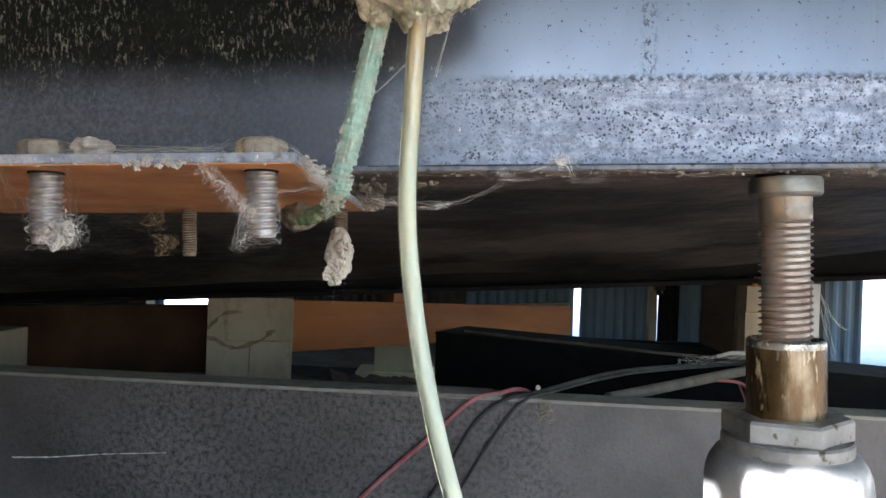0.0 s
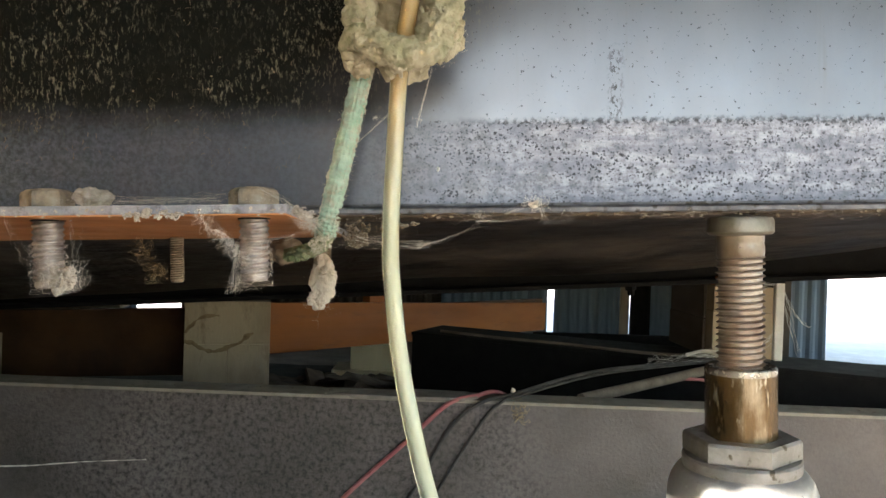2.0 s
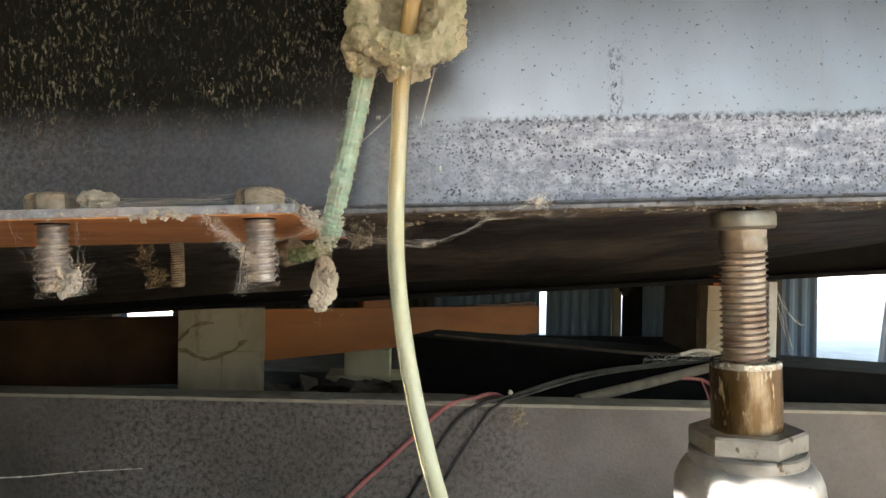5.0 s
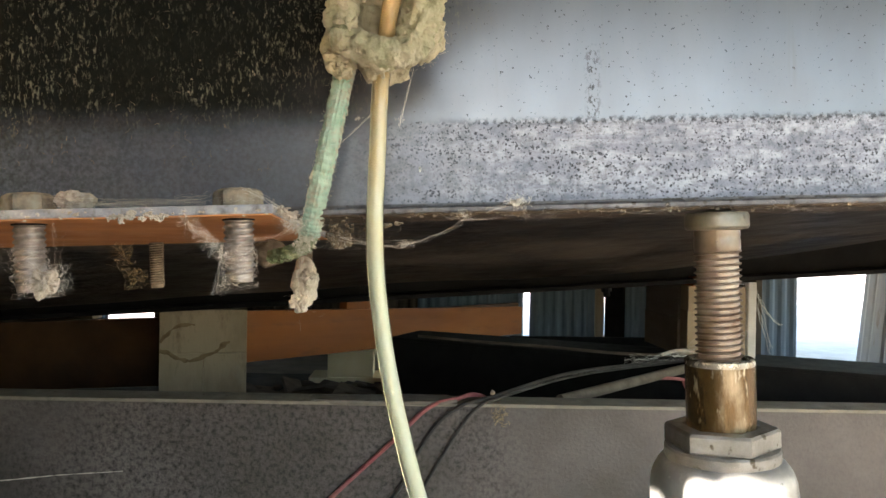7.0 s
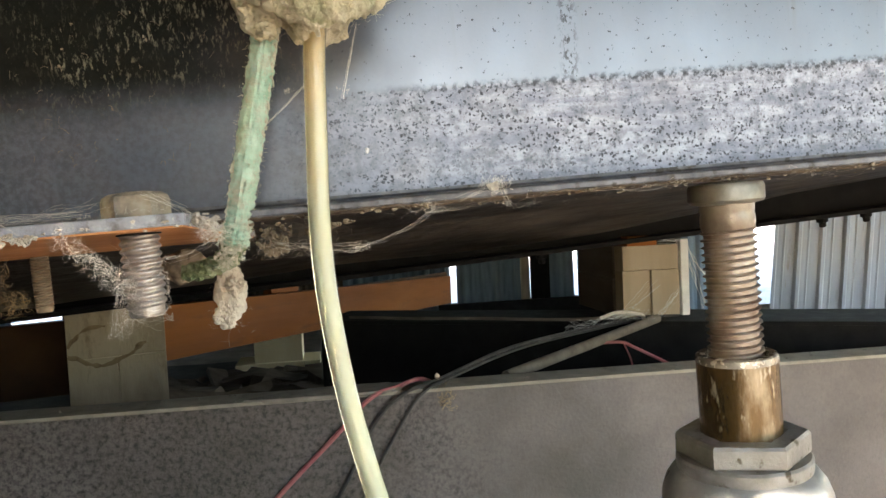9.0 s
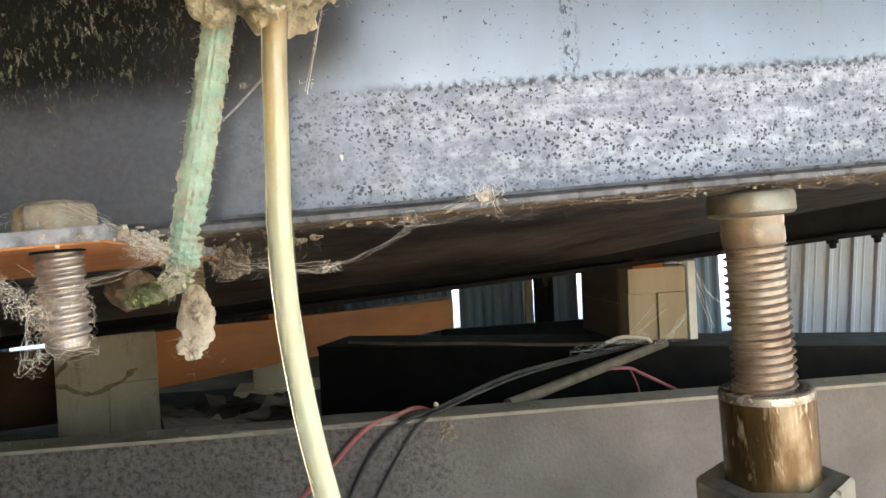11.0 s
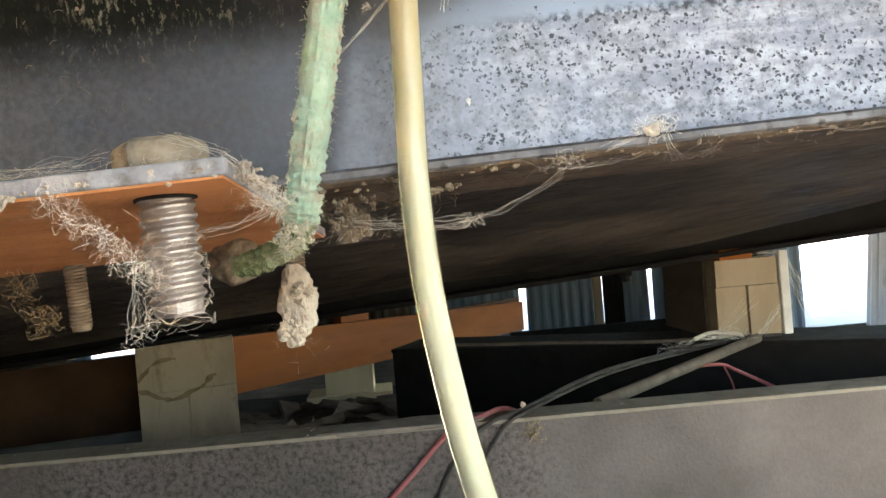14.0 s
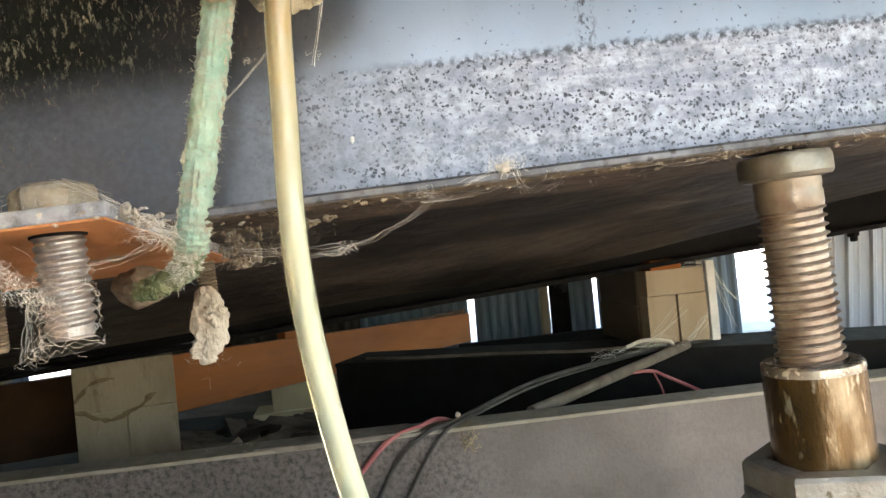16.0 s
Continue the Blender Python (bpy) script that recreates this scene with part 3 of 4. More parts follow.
slant = Matrix.Translation(a) @ Matrix.Rotation(math.atan2(b.y - a.y, b.x - a.x), 4, "Z")
bl.matrix_world = slant
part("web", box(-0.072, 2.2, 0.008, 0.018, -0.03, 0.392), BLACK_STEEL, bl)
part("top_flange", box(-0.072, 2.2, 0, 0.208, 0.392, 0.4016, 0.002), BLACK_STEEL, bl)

# ---- timber cribs ----
def crib(x0, x1, y0, depth, layers, label, wood):
    """Blocks in layers of (bottom, top, count)."""
    c = thing("timber_crib", Matrix.Translation((x0, y0, 0)), label, "timber crib", "cribs under the beam")
    for z0, z1, k in layers:
        w = (x1 - x0) / k
        for q in range(k):
            o = R0.gauss(0, 0.0025)
            part("block", box(q * w + 0.0006, (q + 1) * w - 0.0006, o, depth, z0 + 0.0004, z1 - 0.0004, 0.0018), wood, c)
    return c


R0 = random.Random(2)
crib(0.7546, 0.905, 1.94, 0.056, ((0.402, 0.5224, 2), (0.5224, 0.5856, 1)), "pale timber blocks stacked as a crib under the beam", PALE_WOOD)
# dark blocks give the crib's left side its shade by colour
rear = thing("timber_block", Matrix.Translation((0.749, 1.998, 0)), "dark timber block standing in for the shaded side of the pale crib", "block")
part("lower_block", box(0, 0.152, 0, 0.27, 0.402, 0.4976, 0.003), SHADE_WOOD, rear)
part("upper_block", box(0.002, 0.150, 0.003, 0.268, 0.498, 0.5856, 0.003), SHADE_WOOD, rear)
stained = crib(-0.573, -0.362, 1.94, 0.10, ((-0.03, 0.13, 1), (0.13, 0.3976, 2), (0.3976, 0.507, 1)), "pale timber crib with a brown water stain", DAMP_WOOD)

stained.matrix_world = stained.matrix_world @ Matrix.Rotation(radians(14), 4, "Z")

tagged(part("timber_block", box(-1.18, -1.0, 1.75, 1.9, -0.03, 0.42, 0.003), PALE_WOOD), "pale timber block standing behind the low beam", "block")

# ---- orange lumber ----
def plank(p, q, w, h, mat, name, label, category):
    p, q = Vector(p), Vector(q)
    L = (q - p).length
    ob = part(name, box(0, L, 0, w, 0, h, 0.003), mat)
    d = (q - p).normalized()
    side = Vector((0, 0, 1)).cross(d).normalized()
    up = d.cross(side)
    m = Matrix((d, side, up)).transposed().to_4x4()
    m.translation = p
    ob.matrix_world = m
    return tagged(ob, label, category)


plank((-0.47, 1.977, 0.361), (0.626, 3.892, 0.223), 0.034, 0.1406, LUMBER, "timber_joist", "orange stained timber joist leaning in the crawl space", "timber")
# left stretch of joist, its shade given as a dark wood colour
plank((-1.35, 2.12, 0.254), (-0.46, 2.12, 0.291), 0.035, 0.185, DARK_WOOD, "timber_joist", "timber joist coloured dark for shade, butting behind the stained crib", "timber")
plank((-1.6, 2.75, 0.372), (-1.08, 2.75, 0.393), 0.08, 0.09, PALE_WOOD, "timber_beam", "pale dusty timber beam lying behind the dark joist", "timber")

# pale block on the ground
blk = thing("wooden_block", Matrix.Translation((-0.38, 3.68, 0.0)), "pale wooden block standing on a flat board", "block")
part("board", box(-0.061, 0.329, -0.02, 0.2, -0.03, 0.027, 0.003), FRESH_WOOD, blk)
part("post", box(0.027, 0.249, 0, 0.18, 0.0274, 0.155, 0.003), FRESH_WOOD, blk)
plank((-0.162, 2.516, 0.464), (-0.0845, 2.652, 0.454), 0.03, 0.03, LUMBER, "timber_offcut", "short brown timber offcut lying on the joist", "timber")

# ---- far skirting ----
SKIRT = ((-3.5, -2.45, 5.8, FAR_SIDING, "blue-grey"), (-2.45, -2.27, 5.8, TARP, "blue painted"), (-1.92, 0.1, 5.8, DECK, "dark"), (0.1, 0.93, 5.8, FAR_SIDING, "blue-grey"), (0.98, 1.494, 5.8, FAR_SIDING, "blue-grey"),
         (1.574, 1.735, 5.8, BLACK_STEEL, "black"), (1.735, 1.935, 5.8, FAR_SIDING, "blue-grey"), (1.968, 2.3, 5.8, TARP, "blue painted"), (2.2, 2.42, 4.5, FAR_SIDING, "blue-grey"))
for x0, x1, y, m, c in SKIRT:
    tagged(part("siding_panel", corrugated(x0, x1, -0.2, 1.45, y), m), c + " ribbed metal siding panel, weathered and dusty", "siding panel", "skirting panels")
lean = part("siding_panel", corrugated(0, 2.3, -0.35, 1.1, 0, 0.17, 0.02, flat=True), SIDING)
lean.matrix_world = Matrix.Translation((2.80, 4.5, 0.0)) @ Matrix.Rotation(radians(5.5), 4, "Y")
tagged(lean, "grey ribbed metal siding panel leaning beside the opening", "siding panel", "skirting panels")
tagged(part("wall_north", box(2.16, 2.2, 4.5, 5.82, -0.2, 1.5), DECK), "plain dark panel added to close the space", "wall", kind="structure")
tagged(part("timber_post", box(1.495, 1.56, 5.76, 5.82, -0.2, 1.4, 0.003), PALE_WOOD), "pale timber post between siding panels", "post")
# upright black strip drawn where the far ground lies in shadow
tagged(part("shadow_strip", box(0.72, 2.15, 5.0, 5.04, -0.2, 0.07, 0.003), BLACK_STEEL), "black strip standing in for the shadow on the far ground", "board")

# ---- bottle jack ----
JX, JY = 0.2273, 0.531
jack = thing("bottle_jack", U @ Matrix.Translation((JX, JY, 0)) @ Matrix.Diagonal((0.92, 0.92, 1, 1)), "grey bottle jack with oily brown ram holding up the beam", "jack")
part("cap", lathe([(0.012, 0.6905), (0.0186, 0.6915), (0.0198, 0.693), (0.0198, 0.6993), (0.0188, 0.7012), (0.006, 0.7025)]), CAP, jack, smooth=True)
bm = bmesh.new()
SEG, PITCH = 48, 0.0036
prof = [(0.0127, 0.0), (0.0127, 0.40), (0.0143, 0.56), (0.0147, 0.66), (0.0145, 0.76), (0.0127, 0.93)]
turns = 19
prev = None
for s in range(turns * SEG + 1):
    a = 2 * math.pi * s / SEG
    z = 0.608 + PITCH * s / SEG
    ring = [bm.verts.new((r * math.cos(a), r * math.sin(a), z + f * PITCH)) for r, f in prof]
    if prev:
        for k in range(len(prof) - 1):
            bm.faces.new((prev[k], ring[k], ring[k + 1], prev[k + 1]))
    prev = ring
bmesh.ops.remove_doubles(bm, verts=bm.verts, dist=0.0002)
lathe([(0.0128, 0.600), (0.0128, 0.677)], bm=bm)
screw = part("extension_screw", bm, THREAD, jack, smooth=False)
part("neck", lathe([(0.0128, 0.677), (0.0137, 0.6785), (0.0143, 0.6805), (0.0143, 0.685), (0.0138, 0.6865), (0.0142, 0.688), (0.0142, 0.692)]), NECK, screw, "smooth grey-brown steel neck", smooth=True)
ram = part("ram", lathe([(0.0215, 0.565), (0.0215, 0.6120)]), RAM, jack, "brown oily steel ram", smooth=True)
part("ram_rim", lathe([(0.0215, 0.6120), (0.0215, 0.6140), (0.0213, 0.6152), (0.0204, 0.6160), (0.0165, 0.6158), (0.0155, 0.614), (0.0155, 0.606)]), RIM, ram, "worn pale steel rim", smooth=True)
bm = lathe([(0.029, 0.5645), (0.0345, 0.5650), (0.0351, 0.5658), (0.0351, 0.5745), (0.0338, 0.5762), (0.0242, 0.5762), (0.0230, 0.5745), (0.0230, 0.570)], 6)
nut = part("gland_nut", bm, NUT, jack)
nut.rotation_euler = (0, 0, radians(36))
part("collar", lathe([(0.03, 0.556), (0.0352, 0.5575), (0.0356, 0.559), (0.0356, 0.5635), (0.0345, 0.5648), (0.028, 0.5650)]), NUT, jack, smooth=True)
part("body", lathe([(0.0455, 0.36), (0.0452, 0.50), (0.0450, 0.538), (0.0442, 0.5455), (0.0420, 0.5515), (0.0385, 0.5560), (0.0355, 0.5578), (0.03, 0.5580)]), BODY, jack, smooth=True)
part("base", box(-0.07, 0.07, -0.06, 0.06, 0.335, 0.362, 0.006), BODY, jack)


# ---- clamp plate with its bolts ----
PX0, PX1 = -0.30, -0.019
TILT = Matrix.Translation((0, 0.464, 0.7085)) @ Matrix.Rotation(radians(-2.6), 4, "X")
plate = thing("clamp_plate", U @ TILT, "flat steel clamp plate with orange underside bolted under the beam", "bracket")
bm = box(PX0, PX1, 0, 0.238, -0.0045, 0, 0.0006)
slab = part("plate", bm, PLATE_EDGE, plate, "grey dusty steel plate")
part("underside_coat", box(PX0 + 0.001, PX1 - 0.001, 0.001, 0.237, -0.0052, -0.0043), RUST_ORANGE, slab, "orange primer coat")


def threaded(r, z0, z1, pitch, seg=32, depth=0.0011):
    """A threaded rod about z."""
    bm = bmesh.new()
    prof = ((r - depth, 0.0), (r, 0.4), (r, 0.6), (r - depth, 1.0))
    prev = None
    for s in range(int((z1 - z0) / pitch * seg)):
        a = 2 * math.pi * s / seg
        z = z0 + pitch * s / seg
        ring = [bm.verts.new((q * math.cos(a), q * math.sin(a), z + f * pitch)) for q, f in prof]
        if prev:
            for k in range(3):
                bm.faces.new((prev[k], ring[k], ring[k + 1], prev[k + 1]))
        prev = ring
    lathe([(r * 0.8, z0 - 0.0012), (r - depth * 0.9, z0), (r - depth * 0.9, z1 + 0.004)], seg, bm=bm)
    return bm


def bolt(x, y, top, tip, r, turn):
    b = thing("hex_bolt", U @ Matrix.Translation((x, y, 0)), "steel hex bolt through the clamp plate, dusty and webbed", "bolt", "bolts in the clamp plate")
    h = part("head", lathe([(0.0105, top), (0.0124, top + 0.0004), (0.0126, top + 0.0014), (0.0126, top + 0.0070), (0.0118, top + 0.0088), (0.0095, top + 0.0101), (0.005, top + 0.0106)], 6), HEAD, b, "rust-stained hexagonal head")
    h.rotation_euler = (0, 0, radians(turn))
    part("thread", threaded(r, tip, top - 0.004, 0.0030), BOLT, b)
    # near-black ring for the shadow in the bolt hole
    part("hole_shade", lathe([(r * 0.9, top - 0.0061), (r * 1.08, top - 0.0060), (r * 1.08, top - 0.0050), (r * 0.9, top - 0.0050)], 32), BLACK_STEEL, b)
    return b


bolt(-0.0405, 0.4865, 0.7077, 0.6715, 0.0076, 8)
bolt(-0.1455, 0.4865, 0.7077, 0.6690, 0.0076, 24)


def stud(x, y, top, tip, r):
    b = thing("threaded_stud", U @ Matrix.Translation((x, y, 0)), "thin threaded steel stud behind the beam", "stud", "studs behind the beam")
    part("thread", threaded(r, tip, top, 0.0018, 24, 0.0008), CRUMB, b)
    return b


stud(-0.149, 0.68, 0.704, 0.660, 0.0056)
stud(-0.035, 0.68, 0.704, 0.645, 0.0056)

# ---- rope, knot and hose ----
R = random.Random(4)


def hairs(pts, n, size, r, bm, out=0.0, rng=R):
    """Fine bent fibres that stand off a line of points."""
    for _ in range(n):
        p = Vector(rng.choice(pts))
        d = Vector((rng.gauss(0, 1), rng.gauss(0, 1), rng.gauss(0, 1))).normalized()
        p = p + d * out
        e = Vector((rng.gauss(0, 1), rng.gauss(0, 1), rng.gauss(0, 1))) * 0.5
        s = size * rng.uniform(0.3, 1)
        tube([p, p + (d + e * 0.4) * s * 0.5, p + (d + e) * s], r, 3, 0, bm)
    return bm


def lump(c, radii, amp, freq, seed, bm, sub=4):
    """An uneven clod."""
    r = bmesh.ops.create_icosphere(bm, subdivisions=sub, radius=1)
    c = Vector(c)
    for v in r["verts"]:
        p = Vector((v.co.x * radii[0], v.co.y * radii[1], v.co.z * radii[2])) + c
        q = p * freq + Vector((seed, seed * 2, 0))
        f = noise.noise(q) + 0.5 * noise.noise(q * 2.3) + 0.35 * abs(noise.noise(q * 5.1))
        v.co = p + v.co * amp * f
    return bm


def crumble(bm):
    """Fine cracked relief on a clod."""
    bm.normal_update()
    for v in bm.verts:
        q = v.co
        v.co = q + v.normal * (0.0008 * noise.noise(q * 420) + 0.0007 * noise.noise(q * 1100) - 0.0022 * max(0, 0.12 - abs(noise.noise(q * 170))))


rope = thing("rope", U, "green braided rope, frayed and dusty, knotted round the hose", "rope")
line = [(0.016, 0.524, 0.800), (0.0115, 0.5245, 0.783), (0.0055, 0.5235, 0.757), (-0.001, 0.5225, 0.730), (-0.0065, 0.523, 0.708), (-0.0105, 0.527, 0.694)]
bm = bmesh.new()
pts = spline(line, 30)
rings, side = [], None
for i, p in enumerate(pts):
    d = (pts[min(i + 1, len(pts) - 1)] - pts[max(i - 1, 0)]).normalized()
    side = d.orthogonal().normalized() if side is None else (side - d * side.dot(d)).normalized()
    up = d.cross(side)
    ring = []
    for k in range(36):
        a = 2 * math.pi * k / 36
        braid = 0.00055 * math.sin(7 * a + i * 0.6) * math.sin(7 * a - i * 0.6)
        v = side * math.cos(a) + up * math.sin(a)
        q = p + v * (0.0056 + braid)
        ring.append(bm.verts.new(q + v * (0.0006 * noise.noise(q * 170) + 0.0006 * noise.noise(q * 600))))
    rings.append(ring)
for a, b in zip(rings, rings[1:]):
    for k in range(36):
        bm.faces.new((a[k], a[(k + 1) % 36], b[(k + 1) % 36], b[k]))
strand = part("strand", bm, ROPE, rope, smooth=True)
part("tail", tube([(-0.0105, 0.527, 0.693), (-0.015, 0.531, 0.688), (-0.026, 0.541, 0.6835), (-0.037, 0.553, 0.6815)], lambda t: 0.0052 - 0.0012 * t, 28, 16, wobble=0.0022, freq=420), TAIL, rope, "frayed green rope tail, grey with dust and coloured darker for shade", smooth=True)
part("fray", hairs(pts, 2600, 0.0021, 0.00006, bmesh.new(), 0.0053), FRAY, strand)
bm = bmesh.new()
for q in range(220):
    t = R.random()
    p = pts[int(t * (len(pts) - 1))]
    sgn = 1 if t < 0.6 else -1
    lump(p + Vector((sgn * 0.0048 + R.gauss(0, 0.0008), -0.002, 0)), (0.0005 * R.uniform(0.4, 1.3), 0.0006, 0.0016 * R.uniform(0.3, 1.3)), 0.0007, 1400, q, bm, 2)
for q in range(45):
    lump(Vector((-0.0115, 0.5235, 0.691)) + Vector((R.gauss(0, 0.0030), R.gauss(0, 0.002), R.gauss(0, 0.0028))), [0.0009 * R.uniform(0.2, 1.3) for _ in range(3)], 0.0007, 1600, q, bm, 2)
hairs([Vector((-0.0125, 0.522, 0.689)), Vector((-0.010, 0.5215, 0.694)), Vector((-0.0145, 0.523, 0.6865)), Vector((-0.0155, 0.519, 0.699))], 700, 0.0042, 0.00006, bm, 0.0018)
tagged(part("dirt_crust", bm, FRAY, strand, "pale crumbling dirt stuck to the rope"), kind="stuff")
bm = bmesh.new()
tube([(0.013, 0.523, 0.786), (0.008, 0.516, 0.800), (0.016, 0.506, 0.799), (0.030, 0.5000, 0.791), (0.043, 0.4995, 0.789), (0.055, 0.506, 0.797), (0.0600, 0.515, 0.812), (0.056, 0.522, 0.835)], 0.0078, 36, 30, bm, wobble=0.0034, freq=150)
tube([(0.014, 0.519, 0.795), (0.0125, 0.512, 0.812), (0.016, 0.514, 0.828), (0.022, 0.522, 0.842), (0.03, 0.525, 0.87)], 0.0088, 36, 26, bm, wobble=0.003, freq=150)
tube([(0.052, 0.506, 0.795), (0.057, 0.505, 0.812), (0.060, 0.511, 0.83), (0.056, 0.52, 0.845)], 0.0092, 36, 26, bm, wobble=0.0042, freq=190)
crumble(bm)
knot = part("knot", bm, KNOT, rope, "rope knot caked in dry yellow-green mud", smooth=True)
bm = bmesh.new()
lump((0.036, 0.534, 0.808), (0.024, 0.012, 0.026), 0.006, 90, 3, bm, 5)
lump((0.056, 0.513, 0.806), (0.0125, 0.010, 0.017), 0.005, 150, 9, bm, 5)
lump((0.034, 0.501, 0.786), (0.011, 0.006, 0.006), 0.003, 200, 5, bm, 4)
lump((0.010, 0.515, 0.791), (0.0062, 0.006, 0.0085), 0.004, 260, 12, bm, 4)
lump((0.013, 0.513, 0.784), (0.004, 0.004, 0.0055), 0.003, 300, 15, bm, 4)
for q in range(80):
    a, t = R.uniform(0, 6.28), R.uniform(0.35, 1.0)
    if abs(28 * t * math.cos(a) - 4) < 11 and math.sin(a) > -0.35:
        continue
    lump((0.036 + 0.028 * t * math.cos(a), R.uniform(0.4955, 0.515), 0.806 + 0.027 * t * math.sin(a)), [0.0028 * R.uniform(0.3, 1.3) for _ in range(3)], 0.0016, 500, q, bm, 2)
crumble(bm)
part("mud", bm, MUD, knot, "clods of dry mud", smooth=True)
ktop = [Vector((0.036 + 0.027 * math.cos(a), 0.512, 0.808 + 0.027 * math.sin(a))) for a in np.linspace(0, 6.28, 60)]
part("knot_fibres", hairs(ktop, 420, 0.006, 0.00007, bmesh.new(), 0.003), FLUFF, knot)

hose = thing("plastic_hose", U, "translucent yellowed plastic hose hanging through the rope knot", "hose")
hose_line = [(0.052, 0.53, 1.0), (0.050, 0.515, 0.90), (0.0450, 0.502, 0.84), (0.0395, 0.505, 0.815), (0.0362, 0.511, 0.798), (0.0325, 0.516, 0.775), (0.0297, 0.5165, 0.735), (0.0276, 0.5145, 0.70), (0.0280, 0.5145, 0.665), (0.0328, 0.512, 0.62),
             (0.0420, 0.507, 0.573), (0.0510, 0.5045, 0.538), (0.0648, 0.5025, 0.49), (0.090, 0.495, 0.40), (0.130, 0.48, 0.25), (0.16, 0.46, 0.08), (0.21, 0.43, 0.012), (0.4, 0.3, 0.004)]
part("tube_wall", tube(hose_line, 0.0049, 28, 14), HOSE, hose, smooth=True)
part("bore", tube(hose_line, 0.0032, 20, 14), BORE, hose, "pale core standing in for the bright centre of the clear hose", smooth=True)

# ---- cobwebs, fluff, debris ----
def threads(bm, n, a, b, spread, sag, r=0.000045, kinks=10, wild=0.14, rng=R):
    """Loose threads between two places."""
    a, b = Vector(a), Vector(b)
    for _ in range(n):
        p = a + Vector([rng.gauss(0, spread) for _ in range(3)])
        q = b + Vector([rng.gauss(0, spread) for _ in range(3)])
        pts = []
        for i in range(kinks + 1):
            t = i / kinks
            v = p.lerp(q, t)
            v.z -= sag * 4 * t * (1 - t) * rng.uniform(0.6, 1.2)
            pts.append(v + Vector([rng.gauss(0, spread * wild) for _ in range(3)]))
        tube(pts, r * 0.8 * rng.uniform(0.6, 1.4), 3, 2, bm)
    return bm


def tangle(bm, n, c, radii, r=0.000045, length=9, rng=R):
    """A ball of crinkled threads."""
    for _ in range(n):
        p = Vector([c[k] + rng.gauss(0, radii[k] * 0.5) for k in range(3)])
        d = Vector([rng.gauss(0, 1) for _ in range(3)]).normalized()
        pts = [p]
        for _ in range(length):
            d = (d + Vector([rng.gauss(0, 0.3) for _ in range(3)])).normalized()
            nxt = pts[-1] + d * min(radii) * 0.22
            nxt = Vector([c[k] + max(-1.3, min(1.3, (nxt[k] - c[k]) / radii[k])) * radii[k] for k in range(3)])
            pts.append(nxt)
        tube(pts, r * 0.75 * rng.uniform(0.5, 1.3), 3, 2, bm)
    return bm


def wrapped(bm, n, x, y, z0, z1, r, rng=R):
    """Threads wound about a bolt."""
    for _ in range(n):
        a0, span = rng.uniform(0, 6.28), rng.uniform(0.8, 3.2)
        z, dz = rng.uniform(z0, z1), rng.gauss(0, 0.006)
        pts = []
        for i in range(9):
            t = i / 8
            a = a0 + span * t
            q = r * rng.uniform(1.0, 1.16)
            pts.append((x + q * math.cos(a), y + q * math.sin(a), min(z1, max(z0 - 0.003, z + dz * t + rng.gauss(0, 0.0007)))))
        tube(pts, 0.00005 * rng.uniform(0.6, 1.5), 3, 2, bm)
    return bm


def web_thing(name, bm, label, mat=SILK):
    ob = part(name, bm, mat)
    ob.matrix_world = U
    return tagged(ob, label, "cobweb", kind="stuff")


bm = wrapped(bmesh.new(), 48, -0.0405, 0.4865, 0.668, 0.692, 0.0081)
threads(bm, 7, (-0.060, 0.463, 0.703), (-0.044, 0.477, 0.684), 0.0022, 0.002, 0.00004, 12, 0.5)
threads(bm, 6, (-0.052, 0.466, 0.696), (-0.036, 0.477, 0.676), 0.0024, 0.002, 0.00004, 12, 0.5)
for k in range(7):
    tangle(bm, 48, Vector((-0.061, 0.464, 0.702)).lerp(Vector((-0.044, 0.4765, 0.681)), k / 6), (0.0030, 0.002, 0.0036), 0.00006)
tangle(bm, 40, (-0.0475, 0.477, 0.669), (0.0035, 0.003, 0.004), 0.00005)
tangle(bm, 70, (-0.042, 0.4765, 0.681), (0.006, 0.002, 0.006))
threads(bm, 5, (-0.030, 0.478, 0.692), (-0.008, 0.50, 0.700), 0.001, 0.002)
threads(bm, 8, (-0.048, 0.475, 0.686), (-0.049, 0.475, 0.668), 0.0015, 0.0)
web_thing("cobweb", bm, "dusty cobweb wound round the front bolt under the plate")
bm = wrapped(bmesh.new(), 48, -0.1455, 0.4865, 0.668, 0.690, 0.0081)
tangle(bm, 260, (-0.134, 0.4795, 0.6735), (0.0075, 0.005, 0.0062), 0.00006)
threads(bm, 4, (-0.155, 0.465, 0.703), (-0.150, 0.478, 0.68), 0.0016, 0.002, 0.00004, 12, 0.5)
threads(bm, 4, (-0.127, 0.478, 0.676), (-0.123, 0.467, 0.700), 0.0014, -0.002, 0.00004, 12, 0.5)
web_thing("cobweb", bm, "thick dusty cobweb hanging from the bolt")
bm = bmesh.new()
lump((-0.1345, 0.479, 0.6735), (0.006, 0.004, 0.005), 0.004, 300, 2, bm, 4)
web_thing("dust_ball", bm, "ball of grey dust caught in the web", FLUFF)
bm = threads(bmesh.new(), 6, (-0.130, 0.478, 0.714), (-0.053, 0.478, 0.7155), 0.0013, 0.004, 0.00004, 14, 0.5)
for k in range(12):
    tangle(bm, 9, (-0.128 + 0.0095 * k, 0.472, 0.7105), (0.006, 0.004, 0.0016), 0.00004)
threads(bm, 8, (-0.125, 0.470, 0.7105), (-0.055, 0.474, 0.711), 0.0012, 0.0, 0.00005)
